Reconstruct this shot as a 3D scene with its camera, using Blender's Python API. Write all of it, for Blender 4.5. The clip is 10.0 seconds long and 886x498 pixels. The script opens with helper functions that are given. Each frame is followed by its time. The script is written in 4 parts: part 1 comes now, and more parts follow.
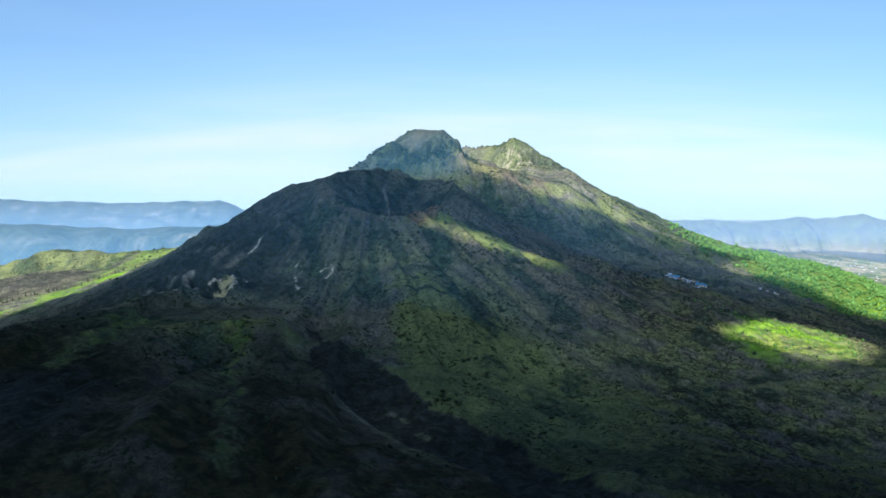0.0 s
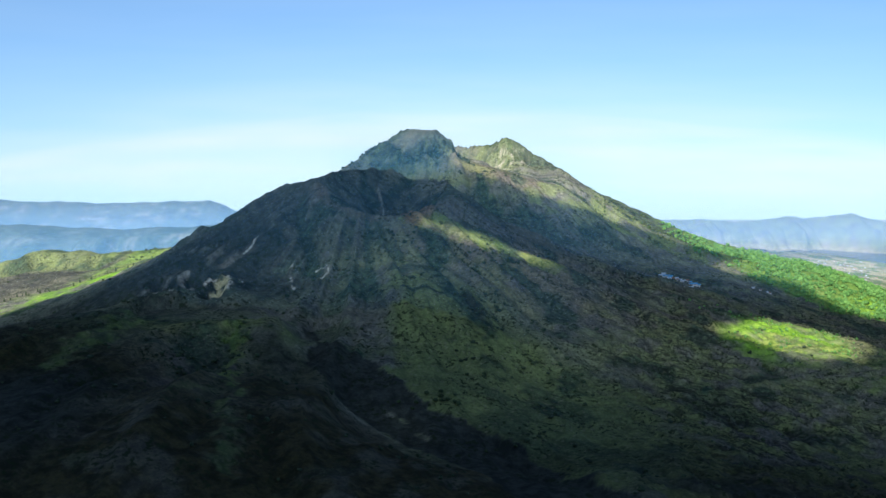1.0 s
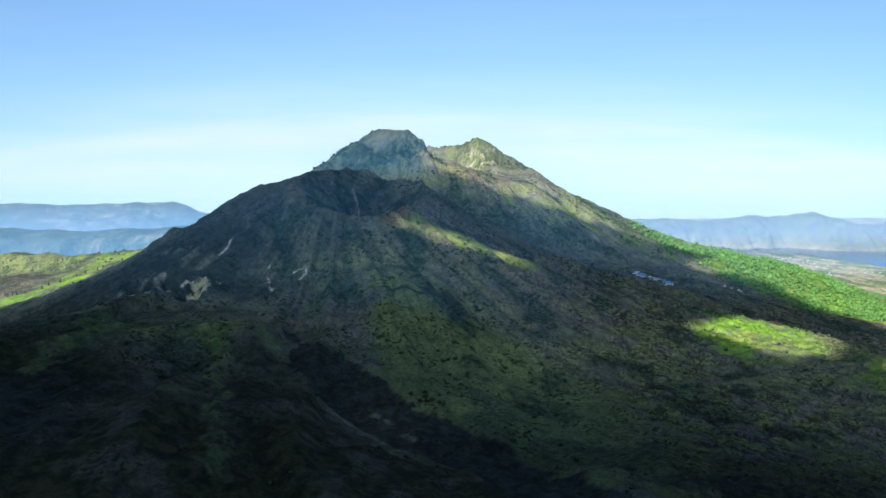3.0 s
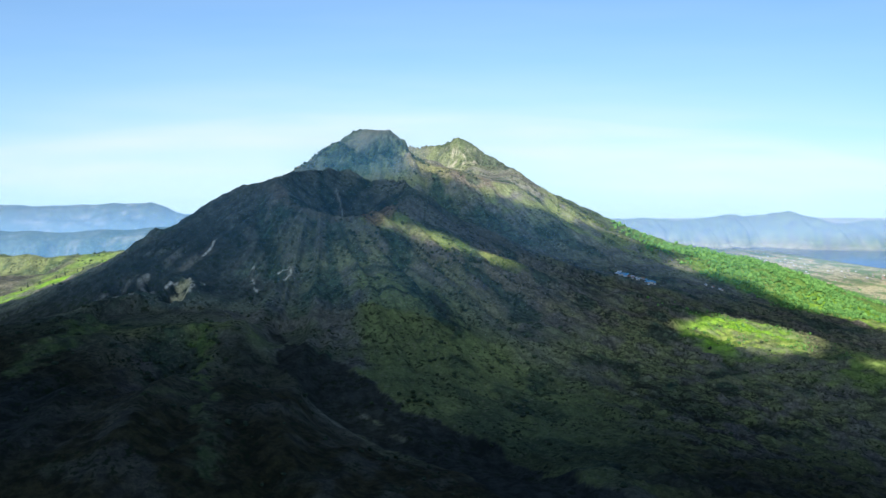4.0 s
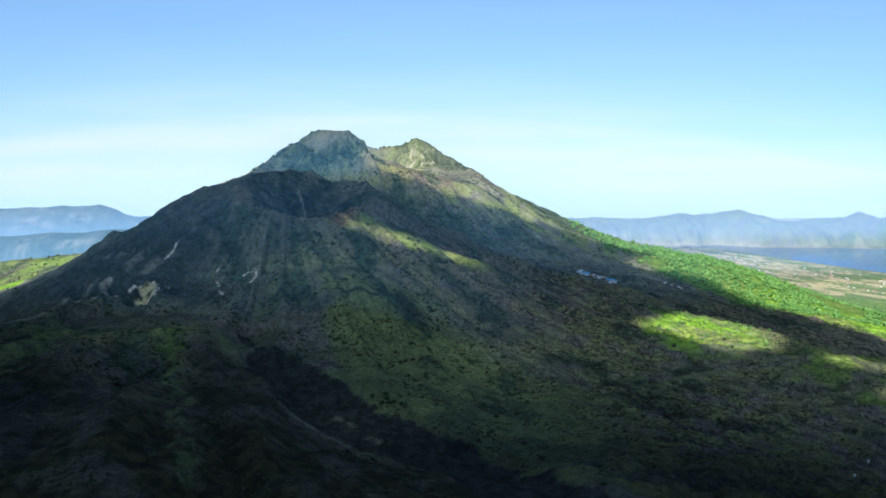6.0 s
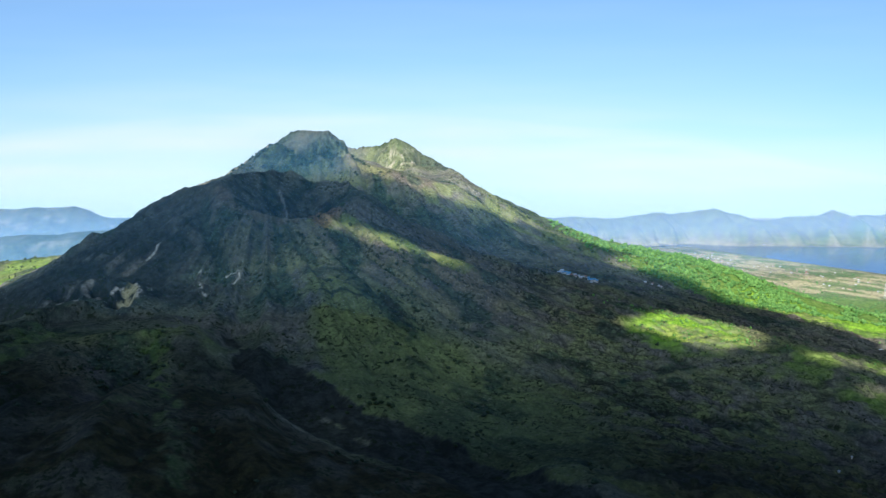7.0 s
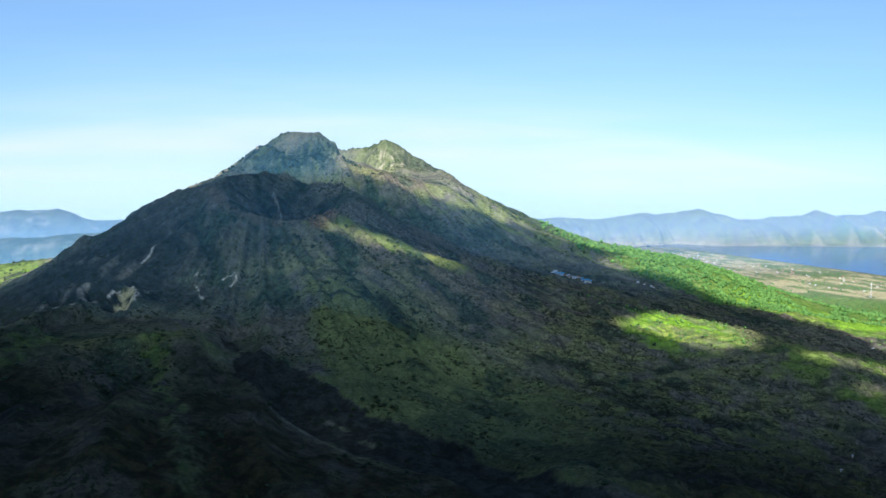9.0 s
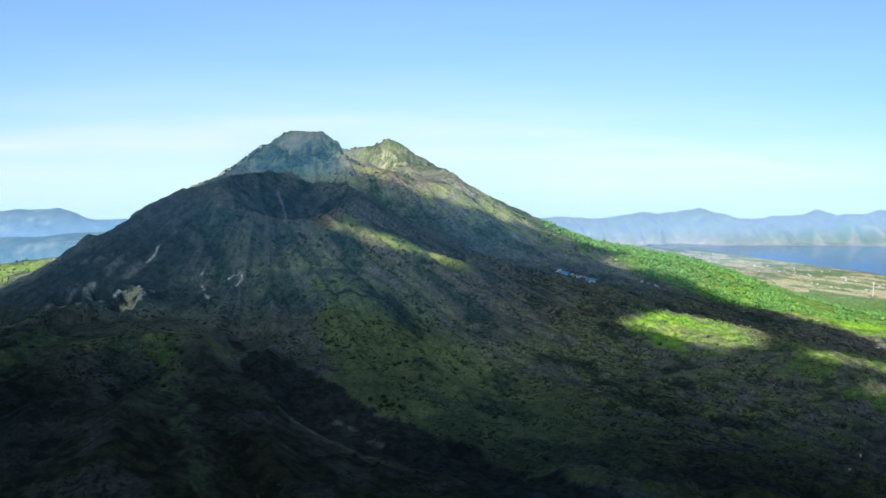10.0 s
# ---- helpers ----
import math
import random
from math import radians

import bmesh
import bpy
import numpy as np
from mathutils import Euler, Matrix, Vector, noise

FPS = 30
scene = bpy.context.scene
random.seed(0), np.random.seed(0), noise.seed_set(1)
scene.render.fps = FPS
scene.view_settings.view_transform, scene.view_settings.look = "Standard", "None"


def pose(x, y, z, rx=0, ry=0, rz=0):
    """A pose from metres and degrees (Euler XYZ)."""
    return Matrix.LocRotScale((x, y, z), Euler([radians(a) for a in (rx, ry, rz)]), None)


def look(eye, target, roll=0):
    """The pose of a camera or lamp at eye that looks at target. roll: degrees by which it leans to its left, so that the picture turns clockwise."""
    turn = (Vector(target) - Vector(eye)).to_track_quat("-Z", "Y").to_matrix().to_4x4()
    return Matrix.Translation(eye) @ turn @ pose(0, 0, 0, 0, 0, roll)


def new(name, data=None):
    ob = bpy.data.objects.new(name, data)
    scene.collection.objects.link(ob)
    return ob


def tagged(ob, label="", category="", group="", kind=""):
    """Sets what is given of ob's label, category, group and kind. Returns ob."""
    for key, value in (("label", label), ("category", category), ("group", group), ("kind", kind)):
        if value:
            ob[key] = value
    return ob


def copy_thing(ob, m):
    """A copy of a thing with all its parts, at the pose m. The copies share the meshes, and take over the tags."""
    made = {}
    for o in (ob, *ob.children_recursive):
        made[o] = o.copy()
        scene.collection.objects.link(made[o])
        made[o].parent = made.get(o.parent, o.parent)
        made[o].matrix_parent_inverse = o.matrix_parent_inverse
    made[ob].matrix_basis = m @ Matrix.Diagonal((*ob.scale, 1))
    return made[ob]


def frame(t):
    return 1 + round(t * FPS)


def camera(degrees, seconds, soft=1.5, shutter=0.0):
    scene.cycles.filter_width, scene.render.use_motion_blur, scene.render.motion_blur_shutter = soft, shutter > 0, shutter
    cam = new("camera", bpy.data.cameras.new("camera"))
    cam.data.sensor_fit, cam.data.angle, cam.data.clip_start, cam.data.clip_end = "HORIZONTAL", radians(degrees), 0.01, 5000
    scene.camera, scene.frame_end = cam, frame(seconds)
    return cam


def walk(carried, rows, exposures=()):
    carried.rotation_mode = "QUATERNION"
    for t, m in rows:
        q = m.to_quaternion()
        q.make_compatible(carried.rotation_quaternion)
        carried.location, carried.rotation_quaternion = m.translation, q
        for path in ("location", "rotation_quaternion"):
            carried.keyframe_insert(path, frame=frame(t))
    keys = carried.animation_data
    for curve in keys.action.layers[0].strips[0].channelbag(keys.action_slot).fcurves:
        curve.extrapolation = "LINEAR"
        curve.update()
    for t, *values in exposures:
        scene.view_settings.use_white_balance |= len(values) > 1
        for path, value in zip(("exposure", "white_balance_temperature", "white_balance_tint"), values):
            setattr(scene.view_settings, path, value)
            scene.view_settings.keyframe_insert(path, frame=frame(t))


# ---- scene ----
cam = camera(48.0, 10.0)
EYE = 650.0  # height of the first eye above the lake
ROWS = [
    (0.0, 0.00, 0.00, 0.00, -0.000, -9.300, 0.000),
    (0.5, -6.19, 0.86, -0.15, -0.349, -9.296, -0.026),
    (1.0, -12.41, 1.72, -0.32, -0.712, -9.306, -0.034),
    (1.5, -18.73, 2.59, -0.48, -1.196, -9.303, -0.054),
    (2.0, -25.15, 3.45, -0.63, -1.738, -9.305, -0.061),
    (2.5, -31.61, 4.27, -0.81, -2.325, -9.298, -0.057),
    (4.0, -51.22, 6.69, -1.37, -4.333, -9.274, -0.087),
    (4.5, -57.82, 7.66, -1.54, -5.046, -9.260, -0.077),
    (5.0, -64.53, 8.82, -1.67, -5.749, -9.250, -0.082),
    (5.5, -71.38, 10.13, -1.77, -6.499, -9.245, -0.100),
    (7.0, -92.19, 14.65, -2.00, -8.836, -9.229, -0.050),
    (7.5, -98.99, 16.36, -2.02, -9.354, -9.225, -0.048),
    (8.0, -105.53, 18.26, -2.02, -9.896, -9.212, -0.047),
    (8.5, -111.69, 20.28, -2.00, -9.962, -9.185, -0.013),
    (9.0, -117.27, 22.34, -2.06, -9.996, -9.165, 0.012),
    (9.5, -122.40, 24.31, -2.18, -10.036, -9.173, 0.012),
    (10.0, -127.31, 26.20, -2.34, -10.067, -9.211, 0.001),
]
walk(cam, [(t, pose(x, y, EYE + z, 90 + pitch, roll, yaw)) for t, x, y, z, yaw, pitch, roll in ROWS],
     exposures=((0.0, 1.15), (10.0, 1.15)))

# ---- light: a clear hazy sky, the sun behind the camera, an unseen cloud bank added between it and the mountain ----
SUN = Vector((-0.27, -0.735, 0.62)).normalized()
world = bpy.data.worlds.new("world")
scene.world = world
world.use_nodes = True
wn, wl = world.node_tree.nodes, world.node_tree.links
wn.clear()
w_out, w_back, w_sky = wn.new("ShaderNodeOutputWorld"), wn.new("ShaderNodeBackground"), wn.new("ShaderNodeTexSky")
w_sky.sky_type, w_sky.sun_disc = "NISHITA", False
w_sky.sun_elevation = math.asin(SUN.z)
w_sky.sun_rotation = math.atan2(SUN.x, SUN.y)
w_sky.altitude, w_sky.air_density, w_sky.dust_density, w_sky.ozone_density = 1700, 1.3, 1.5, 3.0
w_co, w_sep, w_comb = wn.new("ShaderNodeTexCoord"), wn.new("ShaderNodeSeparateXYZ"), wn.new("ShaderNodeCombineXYZ")
w_up = wn.new("ShaderNodeMath")
w_up.operation, w_up.inputs[1].default_value = "ADD", 0.15
wl.new(w_co.outputs["Generated"], w_sep.inputs[0])
wl.new(w_sep.outputs["X"], w_comb.inputs[0])
wl.new(w_sep.outputs["Y"], w_comb.inputs[1])
wl.new(w_sep.outputs["Z"], w_up.inputs[0])
wl.new(w_up.outputs[0], w_comb.inputs[2])
wl.new(w_comb.outputs[0], w_sky.inputs[0])
# thin high cloud: a milky band low in the sky, streaked and uneven
w_map, w_noise, w_streak, w_band, w_fac, w_tone, w_mix = (wn.new("ShaderNode" + k) for k in ("Mapping", "TexNoise", "MapRange", "FloatCurve", "Math", "Mix", "Mix"))
w_map.inputs["Scale"].default_value = (1.0, 1.0, 8.0)
w_noise.inputs["Scale"].default_value, w_noise.inputs["Detail"].default_value = 4.2, 7.0
w_streak.inputs[1].default_value, w_streak.inputs[2].default_value = 0.35, 0.68
w_streak.inputs[3].default_value, w_streak.inputs[4].default_value = 0.48, 1.2
for k, (u, v) in enumerate([(0.0, 0.45), (0.30, 0.52), (0.39, 0.72), (0.432, 0.70), (0.452, 0.42), (0.5, 0.27), (0.57, 0.10), (0.75, 0.06), (1.0, 0.10)]):
    c = w_band.mapping.curves[0].points
    if k < 2:
        c[k].location = (u, v)
    else:
        c.new(u, v)
w_band.mapping.update()
w_shift = wn.new("ShaderNodeMapRange")
w_shift.inputs[1].default_value, w_shift.inputs[2].default_value = -0.25, 0.25
# its upper edge arches over the mountain and is frayed
w_side, w_bow, w_fray = wn.new("ShaderNodeMath"), wn.new("ShaderNodeMath"), wn.new("ShaderNodeMath")
w_side.operation, w_side.inputs[1].default_value = "SUBTRACT", 0.035
w_bow.operation, w_bow.inputs[1].default_value = "MULTIPLY", 0.2
w_fray.operation, w_fray.inputs[1].default_value = "MULTIPLY_ADD", 0.045
w_square, w_lift = wn.new("ShaderNodeMath"), wn.new("ShaderNodeMath")
w_square.operation, w_lift.operation = "MULTIPLY", "ADD"
wl.new(w_sep.outputs["X"], w_side.inputs[0])
wl.new(w_side.outputs[0], w_square.inputs[0])
wl.new(w_side.outputs[0], w_square.inputs[1])
wl.new(w_square.outputs[0], w_bow.inputs[0])
wl.new(w_bow.outputs[0], w_lift.inputs[0])
wl.new(w_sep.outputs["Z"], w_lift.inputs[1])
w_wisp = wn.new("ShaderNodeMath")
w_wisp.operation, w_wisp.inputs[1].default_value = "SUBTRACT", 0.5
wl.new(w_noise.outputs["Fac"], w_wisp.inputs[0])
wl.new(w_wisp.outputs[0], w_fray.inputs[0])
wl.new(w_lift.outputs[0], w_fray.inputs[2])
wl.new(w_fray.outputs[0], w_shift.inputs[0])
wl.new(w_shift.outputs[0], w_band.inputs[1])
wl.new(w_co.outputs["Generated"], w_map.inputs[0])
wl.new(w_map.outputs[0], w_noise.inputs["Vector"])
wl.new(w_noise.outputs["Fac"], w_streak.inputs[0])
w_fac.operation = "MULTIPLY"
wl.new(w_band.outputs[0], w_fac.inputs[0])
wl.new(w_streak.outputs[0], w_fac.inputs[1])
w_tone.data_type, w_tone.blend_type, w_tone.inputs[0].default_value = "RGBA", "MULTIPLY", 1.0
w_tone.inputs[7].default_value = (0.78, 0.99, 1.18, 1)
wl.new(w_sky.outputs[0], w_tone.inputs[6])
w_mix.data_type = "RGBA"
w_mix.inputs[7].default_value = (6.6, 7.45, 7.8, 1)
wl.new(w_fac.outputs[0], w_mix.inputs[0])
wl.new(w_tone.outputs[2], w_mix.inputs[6])
wl.new(w_mix.outputs[2], w_back.inputs[0])
wl.new(w_back.outputs[0], w_out.inputs[0])
# the upper sky is deeper and dimmer than the milky band over the horizon
w_high = wn.new("ShaderNodeMapRange")
w_high.interpolation_type = "SMOOTHSTEP"
w_high.inputs[1].default_value, w_high.inputs[2].default_value = 0.14, 0.5
w_high.inputs[3].default_value, w_high.inputs[4].default_value = 0.061, 0.043
wl.new(w_sep.outputs["Z"], w_high.inputs[0])
wl.new(w_high.outputs[0], w_back.inputs[1])
sun = new("sun", bpy.data.lights.new("sun", "SUN"))
sun.data.energy, sun.data.angle, sun.data.color = 5.0, radians(0.45), (1.0, 0.95, 0.86)
sun.matrix_world = look((0, 0, 3000), Vector((0, 0, 3000)) - SUN)


# ---- materials ----
def material(name, roughness=0.9):
    m = bpy.data.materials.new(name)
    m.use_nodes = True
    n, l = m.node_tree.nodes, m.node_tree.links
    b = n["Principled BSDF"]
    b.inputs["Roughness"].default_value = roughness
    b.inputs["Specular IOR Level"].default_value = 0.25
    return m, n, l, b


def mix(n, l, factor, a, b, kind="MIX"):
    """A colour mixed from two sockets or colours."""
    k = n.new("ShaderNodeMix")
    k.data_type, k.blend_type = "RGBA", kind
    for socket, value in ((k.inputs[0], factor), (k.inputs[6], a), (k.inputs[7], b)):
        if isinstance(value, (int, float, tuple)):
            socket.default_value = (*value, 1) if isinstance(value, tuple) else value
        else:
            l.new(value, socket)
    return k.outputs[2]


def grain(n, l, size, detail=5.0, rough=0.6, low=0.35, high=0.65, squash=(1, 1, 1)):
    """Noise lumps of that many metres, spread from 0 to 1."""
    co, mp, t, r = n.new("ShaderNodeNewGeometry"), n.new("ShaderNodeMapping"), n.new("ShaderNodeTexNoise"), n.new("ShaderNodeMapRange")
    mp.inputs["Scale"].default_value = squash
    t.inputs["Scale"].default_value, t.inputs["Detail"].default_value, t.inputs["Roughness"].default_value = 1 / size, detail, rough
    l.new(co.outputs["Position"], mp.inputs[0])
    l.new(mp.outputs[0], t.inputs["Vector"])
    l.new(t.outputs["Fac"], r.inputs[0])
    r.inputs[1].default_value, r.inputs[2].default_value = low, high
    return r.outputs[0]


def drawn_out(n, l, size, stretch, turn):
    """Crooked streaks of that width in metres, drawn out along a compass line."""
    co, mp, t, r = n.new("ShaderNodeNewGeometry"), n.new("ShaderNodeMapping"), n.new("ShaderNodeTexNoise"), n.new("ShaderNodeMapRange")
    mp.vector_type = "TEXTURE"
    mp.inputs["Rotation"].default_value, mp.inputs["Scale"].default_value = (0, 0, radians(turn)), (stretch, 1, 1)
    t.inputs["Scale"].default_value, t.inputs["Detail"].default_value, t.inputs["Distortion"].default_value = 1 / size, 4, 1.4
    l.new(co.outputs["Position"], mp.inputs[0])
    l.new(mp.outputs[0], t.inputs["Vector"])
    l.new(t.outputs["Fac"], r.inputs[0])
    r.inputs[1].default_value, r.inputs[2].default_value = 0.50, 0.58
    return r.outputs[0]


def relief(n, l, b, heights, strength, far):
    k = n.new("ShaderNodeBump")
    k.inputs["Strength"].default_value, k.inputs["Distance"].default_value = strength, far
    l.new(heights, k.inputs["Height"])
    l.new(k.outputs[0], b.inputs["Normal"])


def attribute(n, name):
    a = n.new("ShaderNodeAttribute")
    a.attribute_name = name
    return a.outputs["Fac"]


def times(n, l, a, b):
    k = n.new("ShaderNodeMath")
    k.operation = "MULTIPLY"
    for socket, value in zip(k.inputs, (a, b)):
        if isinstance(value, (int, float)):
            socket.default_value = value
        else:
            l.new(value, socket)
    return k.outputs[0]


def ground_material():
    m, n, l, b = material("volcanic_ground", 0.95)
    b.inputs["Specular IOR Level"].default_value = 0.04
    big, mid, fine = grain(n, l, 60, 6), grain(n, l, 15, 7, 0.68, 0.41, 0.59), grain(n, l, 4.0, 5, 0.7, 0.40, 0.60)
    rill_shade = mix(n, l, 0.42, attribute(n, "rill_shade"), mid)
    # bluish dark end puts cool shade into the soil's creases
    soil = mix(n, l, rill_shade, (0.036, 0.048, 0.058), (0.222, 0.222, 0.190))
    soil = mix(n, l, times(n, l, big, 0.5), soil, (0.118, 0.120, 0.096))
    green = mix(n, l, rill_shade, (0.064, 0.094, 0.040), (0.205, 0.252, 0.100))
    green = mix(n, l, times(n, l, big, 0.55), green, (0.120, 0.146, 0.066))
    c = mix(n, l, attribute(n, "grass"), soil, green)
    c = mix(n, l, attribute(n, "rust"), c, mix(n, l, mid, (0.13, 0.062, 0.038), (0.27, 0.150, 0.092)))
    # dark scrub, which also paints shade into gullies and hollows
    c = mix(n, l, attribute(n, "scrub_shade"), c, mix(n, l, mid, (0.014, 0.032, 0.027), (0.052, 0.090, 0.056)))
    # dark brown earth, with the dimness of the near slopes painted in
    c = mix(n, l, attribute(n, "loam_shade"), c, mix(n, l, mid, (0.014, 0.014, 0.006), (0.050, 0.045, 0.018)))
    # black lava, which also paints shade into crater, vent holes and western flank
    c = mix(n, l, attribute(n, "basalt_shade"), c, mix(n, l, mid, (0.014, 0.019, 0.018), (0.041, 0.050, 0.045)))
    c = mix(n, l, times(n, l, fine, 0.42), c, (0.022, 0.026, 0.020))
    tufts = grain(n, l, 6, 4, 0.55, 0.54, 0.59)
    c = mix(n, l, times(n, l, times(n, l, tufts, 0.88), grain(n, l, 45, 4, 0.5, 0.40, 0.56)), c, (0.016, 0.026, 0.012))
    crumbs = grain(n, l, 5, 5, 0.6, 0.56, 0.66)
    loose = n.new("ShaderNodeMapRange")
    loose.inputs[3].default_value, loose.inputs[4].default_value = 0.30, 0.03
    l.new(mix(n, l, attribute(n, "basalt_shade"), attribute(n, "loam_shade"), (1, 1, 1)), loose.inputs[0])
    c = mix(n, l, times(n, l, crumbs, loose.outputs[0]), c, (0.24, 0.22, 0.17))
    c = mix(n, l, attribute(n, "pale"), c, mix(n, l, fine, (0.54, 0.50, 0.43), (0.24, 0.22, 0.18)))
    c = mix(n, l, attribute(n, "sulphur"), c, mix(n, l, fine, (0.50, 0.45, 0.25), (0.24, 0.21, 0.11)))
    c = mix(n, l, times(n, l, attribute(n, "rope"), drawn_out(n, l, 7, 5, -38)), c, (0.014, 0.017, 0.014))
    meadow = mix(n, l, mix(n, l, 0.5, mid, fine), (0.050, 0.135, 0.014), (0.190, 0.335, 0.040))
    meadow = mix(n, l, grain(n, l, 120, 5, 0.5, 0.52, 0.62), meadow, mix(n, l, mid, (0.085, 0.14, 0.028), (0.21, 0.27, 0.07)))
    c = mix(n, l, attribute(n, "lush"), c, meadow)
    l.new(c, b.inputs["Base Color"])
    relief(n, l, b, mix(n, l, 0.35, grain(n, l, 11, 6, 0.62, 0.2, 0.8), fine), 0.75, 2.3)
    return m


def water_material():
    m, n, l, b = material("lake_water", 0.12)
    b.inputs["Base Color"].default_value = (0.02, 0.07, 0.16, 1)
    b.inputs["Specular IOR Level"].default_value = 0.5
    relief(n, l, b, grain(n, l, 6, 3), 0.15, 0.3)
    return m


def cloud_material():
    """White billows that let a part of the light through, bluish, in amounts set to tune the shade below."""
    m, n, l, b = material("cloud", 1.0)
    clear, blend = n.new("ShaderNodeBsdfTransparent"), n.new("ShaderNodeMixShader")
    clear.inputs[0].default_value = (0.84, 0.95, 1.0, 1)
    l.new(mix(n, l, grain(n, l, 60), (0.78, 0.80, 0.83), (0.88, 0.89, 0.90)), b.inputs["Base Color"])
    # opacity along the bank chosen for the wanted darkness of each slope
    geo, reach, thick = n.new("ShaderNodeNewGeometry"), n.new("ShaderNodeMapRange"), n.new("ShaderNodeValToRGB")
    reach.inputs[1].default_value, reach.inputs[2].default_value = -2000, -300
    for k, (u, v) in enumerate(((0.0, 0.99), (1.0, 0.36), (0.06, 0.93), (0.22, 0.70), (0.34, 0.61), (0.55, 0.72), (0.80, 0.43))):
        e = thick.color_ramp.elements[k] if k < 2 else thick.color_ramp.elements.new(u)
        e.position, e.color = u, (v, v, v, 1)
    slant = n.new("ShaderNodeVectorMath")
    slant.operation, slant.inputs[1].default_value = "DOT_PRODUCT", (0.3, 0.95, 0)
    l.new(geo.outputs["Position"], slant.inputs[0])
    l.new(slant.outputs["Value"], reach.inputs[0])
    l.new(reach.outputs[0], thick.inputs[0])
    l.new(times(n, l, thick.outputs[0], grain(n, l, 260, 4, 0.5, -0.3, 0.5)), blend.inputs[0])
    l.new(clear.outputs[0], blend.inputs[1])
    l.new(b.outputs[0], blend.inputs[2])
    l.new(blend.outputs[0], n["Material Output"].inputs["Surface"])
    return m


def haze_sheet_material(share, levels, tint, slant=0.0, sides=None):
    """A flat sheet tinted as haze: mostly clear, whitish blue, its thickness set by height above the lake."""
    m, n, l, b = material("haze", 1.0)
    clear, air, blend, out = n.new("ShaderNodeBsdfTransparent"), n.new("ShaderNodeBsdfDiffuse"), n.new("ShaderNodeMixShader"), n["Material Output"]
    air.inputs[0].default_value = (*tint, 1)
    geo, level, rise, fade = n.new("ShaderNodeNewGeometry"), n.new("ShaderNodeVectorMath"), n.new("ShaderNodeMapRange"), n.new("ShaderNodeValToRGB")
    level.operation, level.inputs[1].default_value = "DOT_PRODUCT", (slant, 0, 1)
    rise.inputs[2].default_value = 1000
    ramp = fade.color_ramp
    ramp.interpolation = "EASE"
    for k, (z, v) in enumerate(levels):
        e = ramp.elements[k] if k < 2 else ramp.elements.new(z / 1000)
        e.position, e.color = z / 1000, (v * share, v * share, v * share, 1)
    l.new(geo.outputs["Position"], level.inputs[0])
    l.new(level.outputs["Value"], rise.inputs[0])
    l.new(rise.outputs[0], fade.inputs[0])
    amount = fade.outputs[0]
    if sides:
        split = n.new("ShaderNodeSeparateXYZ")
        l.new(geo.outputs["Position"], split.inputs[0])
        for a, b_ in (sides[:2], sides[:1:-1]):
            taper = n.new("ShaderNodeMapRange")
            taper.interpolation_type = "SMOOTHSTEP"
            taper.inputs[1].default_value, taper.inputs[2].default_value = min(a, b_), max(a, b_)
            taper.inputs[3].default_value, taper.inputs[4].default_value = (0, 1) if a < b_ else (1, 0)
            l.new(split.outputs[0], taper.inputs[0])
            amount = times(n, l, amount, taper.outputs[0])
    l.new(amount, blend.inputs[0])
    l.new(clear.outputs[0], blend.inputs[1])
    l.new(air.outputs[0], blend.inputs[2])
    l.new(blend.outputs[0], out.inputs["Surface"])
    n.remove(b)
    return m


M_GROUND, M_WATER, M_CLOUD = ground_material(), water_material(), cloud_material()


# ---- relief: pure functions of the plan, in metres above the lake ----
def lattice(ix, iy, seed):
    n = (ix.astype(np.int64) * 374761393 + iy.astype(np.int64) * 668265263 + seed * 974711) & 0x7FFFFFFF
    n = ((n ^ (n >> 13)) * 1274126177) & 0x7FFFFFFF
    return ((n ^ (n >> 16)) & 0xFFFF) / 65535.0


def value_noise(x, y, seed=0):
    """Smooth noise from -1 to 1, one lump a unit."""
    fx, fy = np.floor(x), np.floor(y)
    ix, iy, u, v = fx.astype(np.int64), fy.astype(np.int64), x - fx, y - fy
    u, v = u * u * u * (u * (6 * u - 15) + 10), v * v * v * (v * (6 * v - 15) + 10)
    low = lattice(ix, iy, seed) * (1 - u) + lattice(ix + 1, iy, seed) * u
    high = lattice(ix, iy + 1, seed) * (1 - u) + lattice(ix + 1, iy + 1, seed) * u
    return 2 * (low * (1 - v) + high * v) - 1


def fbm(x, y, size, octaves=4, seed=0, gain=0.5):
    total, weight, amount = 0.0, 0.0, 1.0
    for k in range(octaves):
        c, s = math.cos(0.6 * k), math.sin(0.6 * k)
        total = total + amount * value_noise((c * x - s * y) / size + 17.3 * k, (s * x + c * y) / size - 9.1 * k, seed + 31 * k)
        weight, amount, size = weight + amount, amount * gain, size / 2.03
    return total / weight


def ridged(x, y, size, octaves=4, seed=0):
    total, weight, amount = 0.0, 0.0, 1.0
    for k in range(octaves):
        total = total + amount * (1 - 2 * np.abs(value_noise(x / size + 5.7 * k, y / size + 3.1 * k, seed + 17 * k)))
        weight, amount, size = weight + amount, amount * 0.5, size / 2.07
    return total / weight


def step(a, b, v):
    t = np.clip((v - a) / (b - a), 0.0, 1.0)
    return t * t * (3 - 2 * t)


def smax(a, b, k):
    return k * np.logaddexp(a / k, b / k)


def bump(x, y, cx, cy, high, wide):
    return high * np.exp(-((x - cx) ** 2 + (y - cy) ** 2) / (2 * wide * wide))


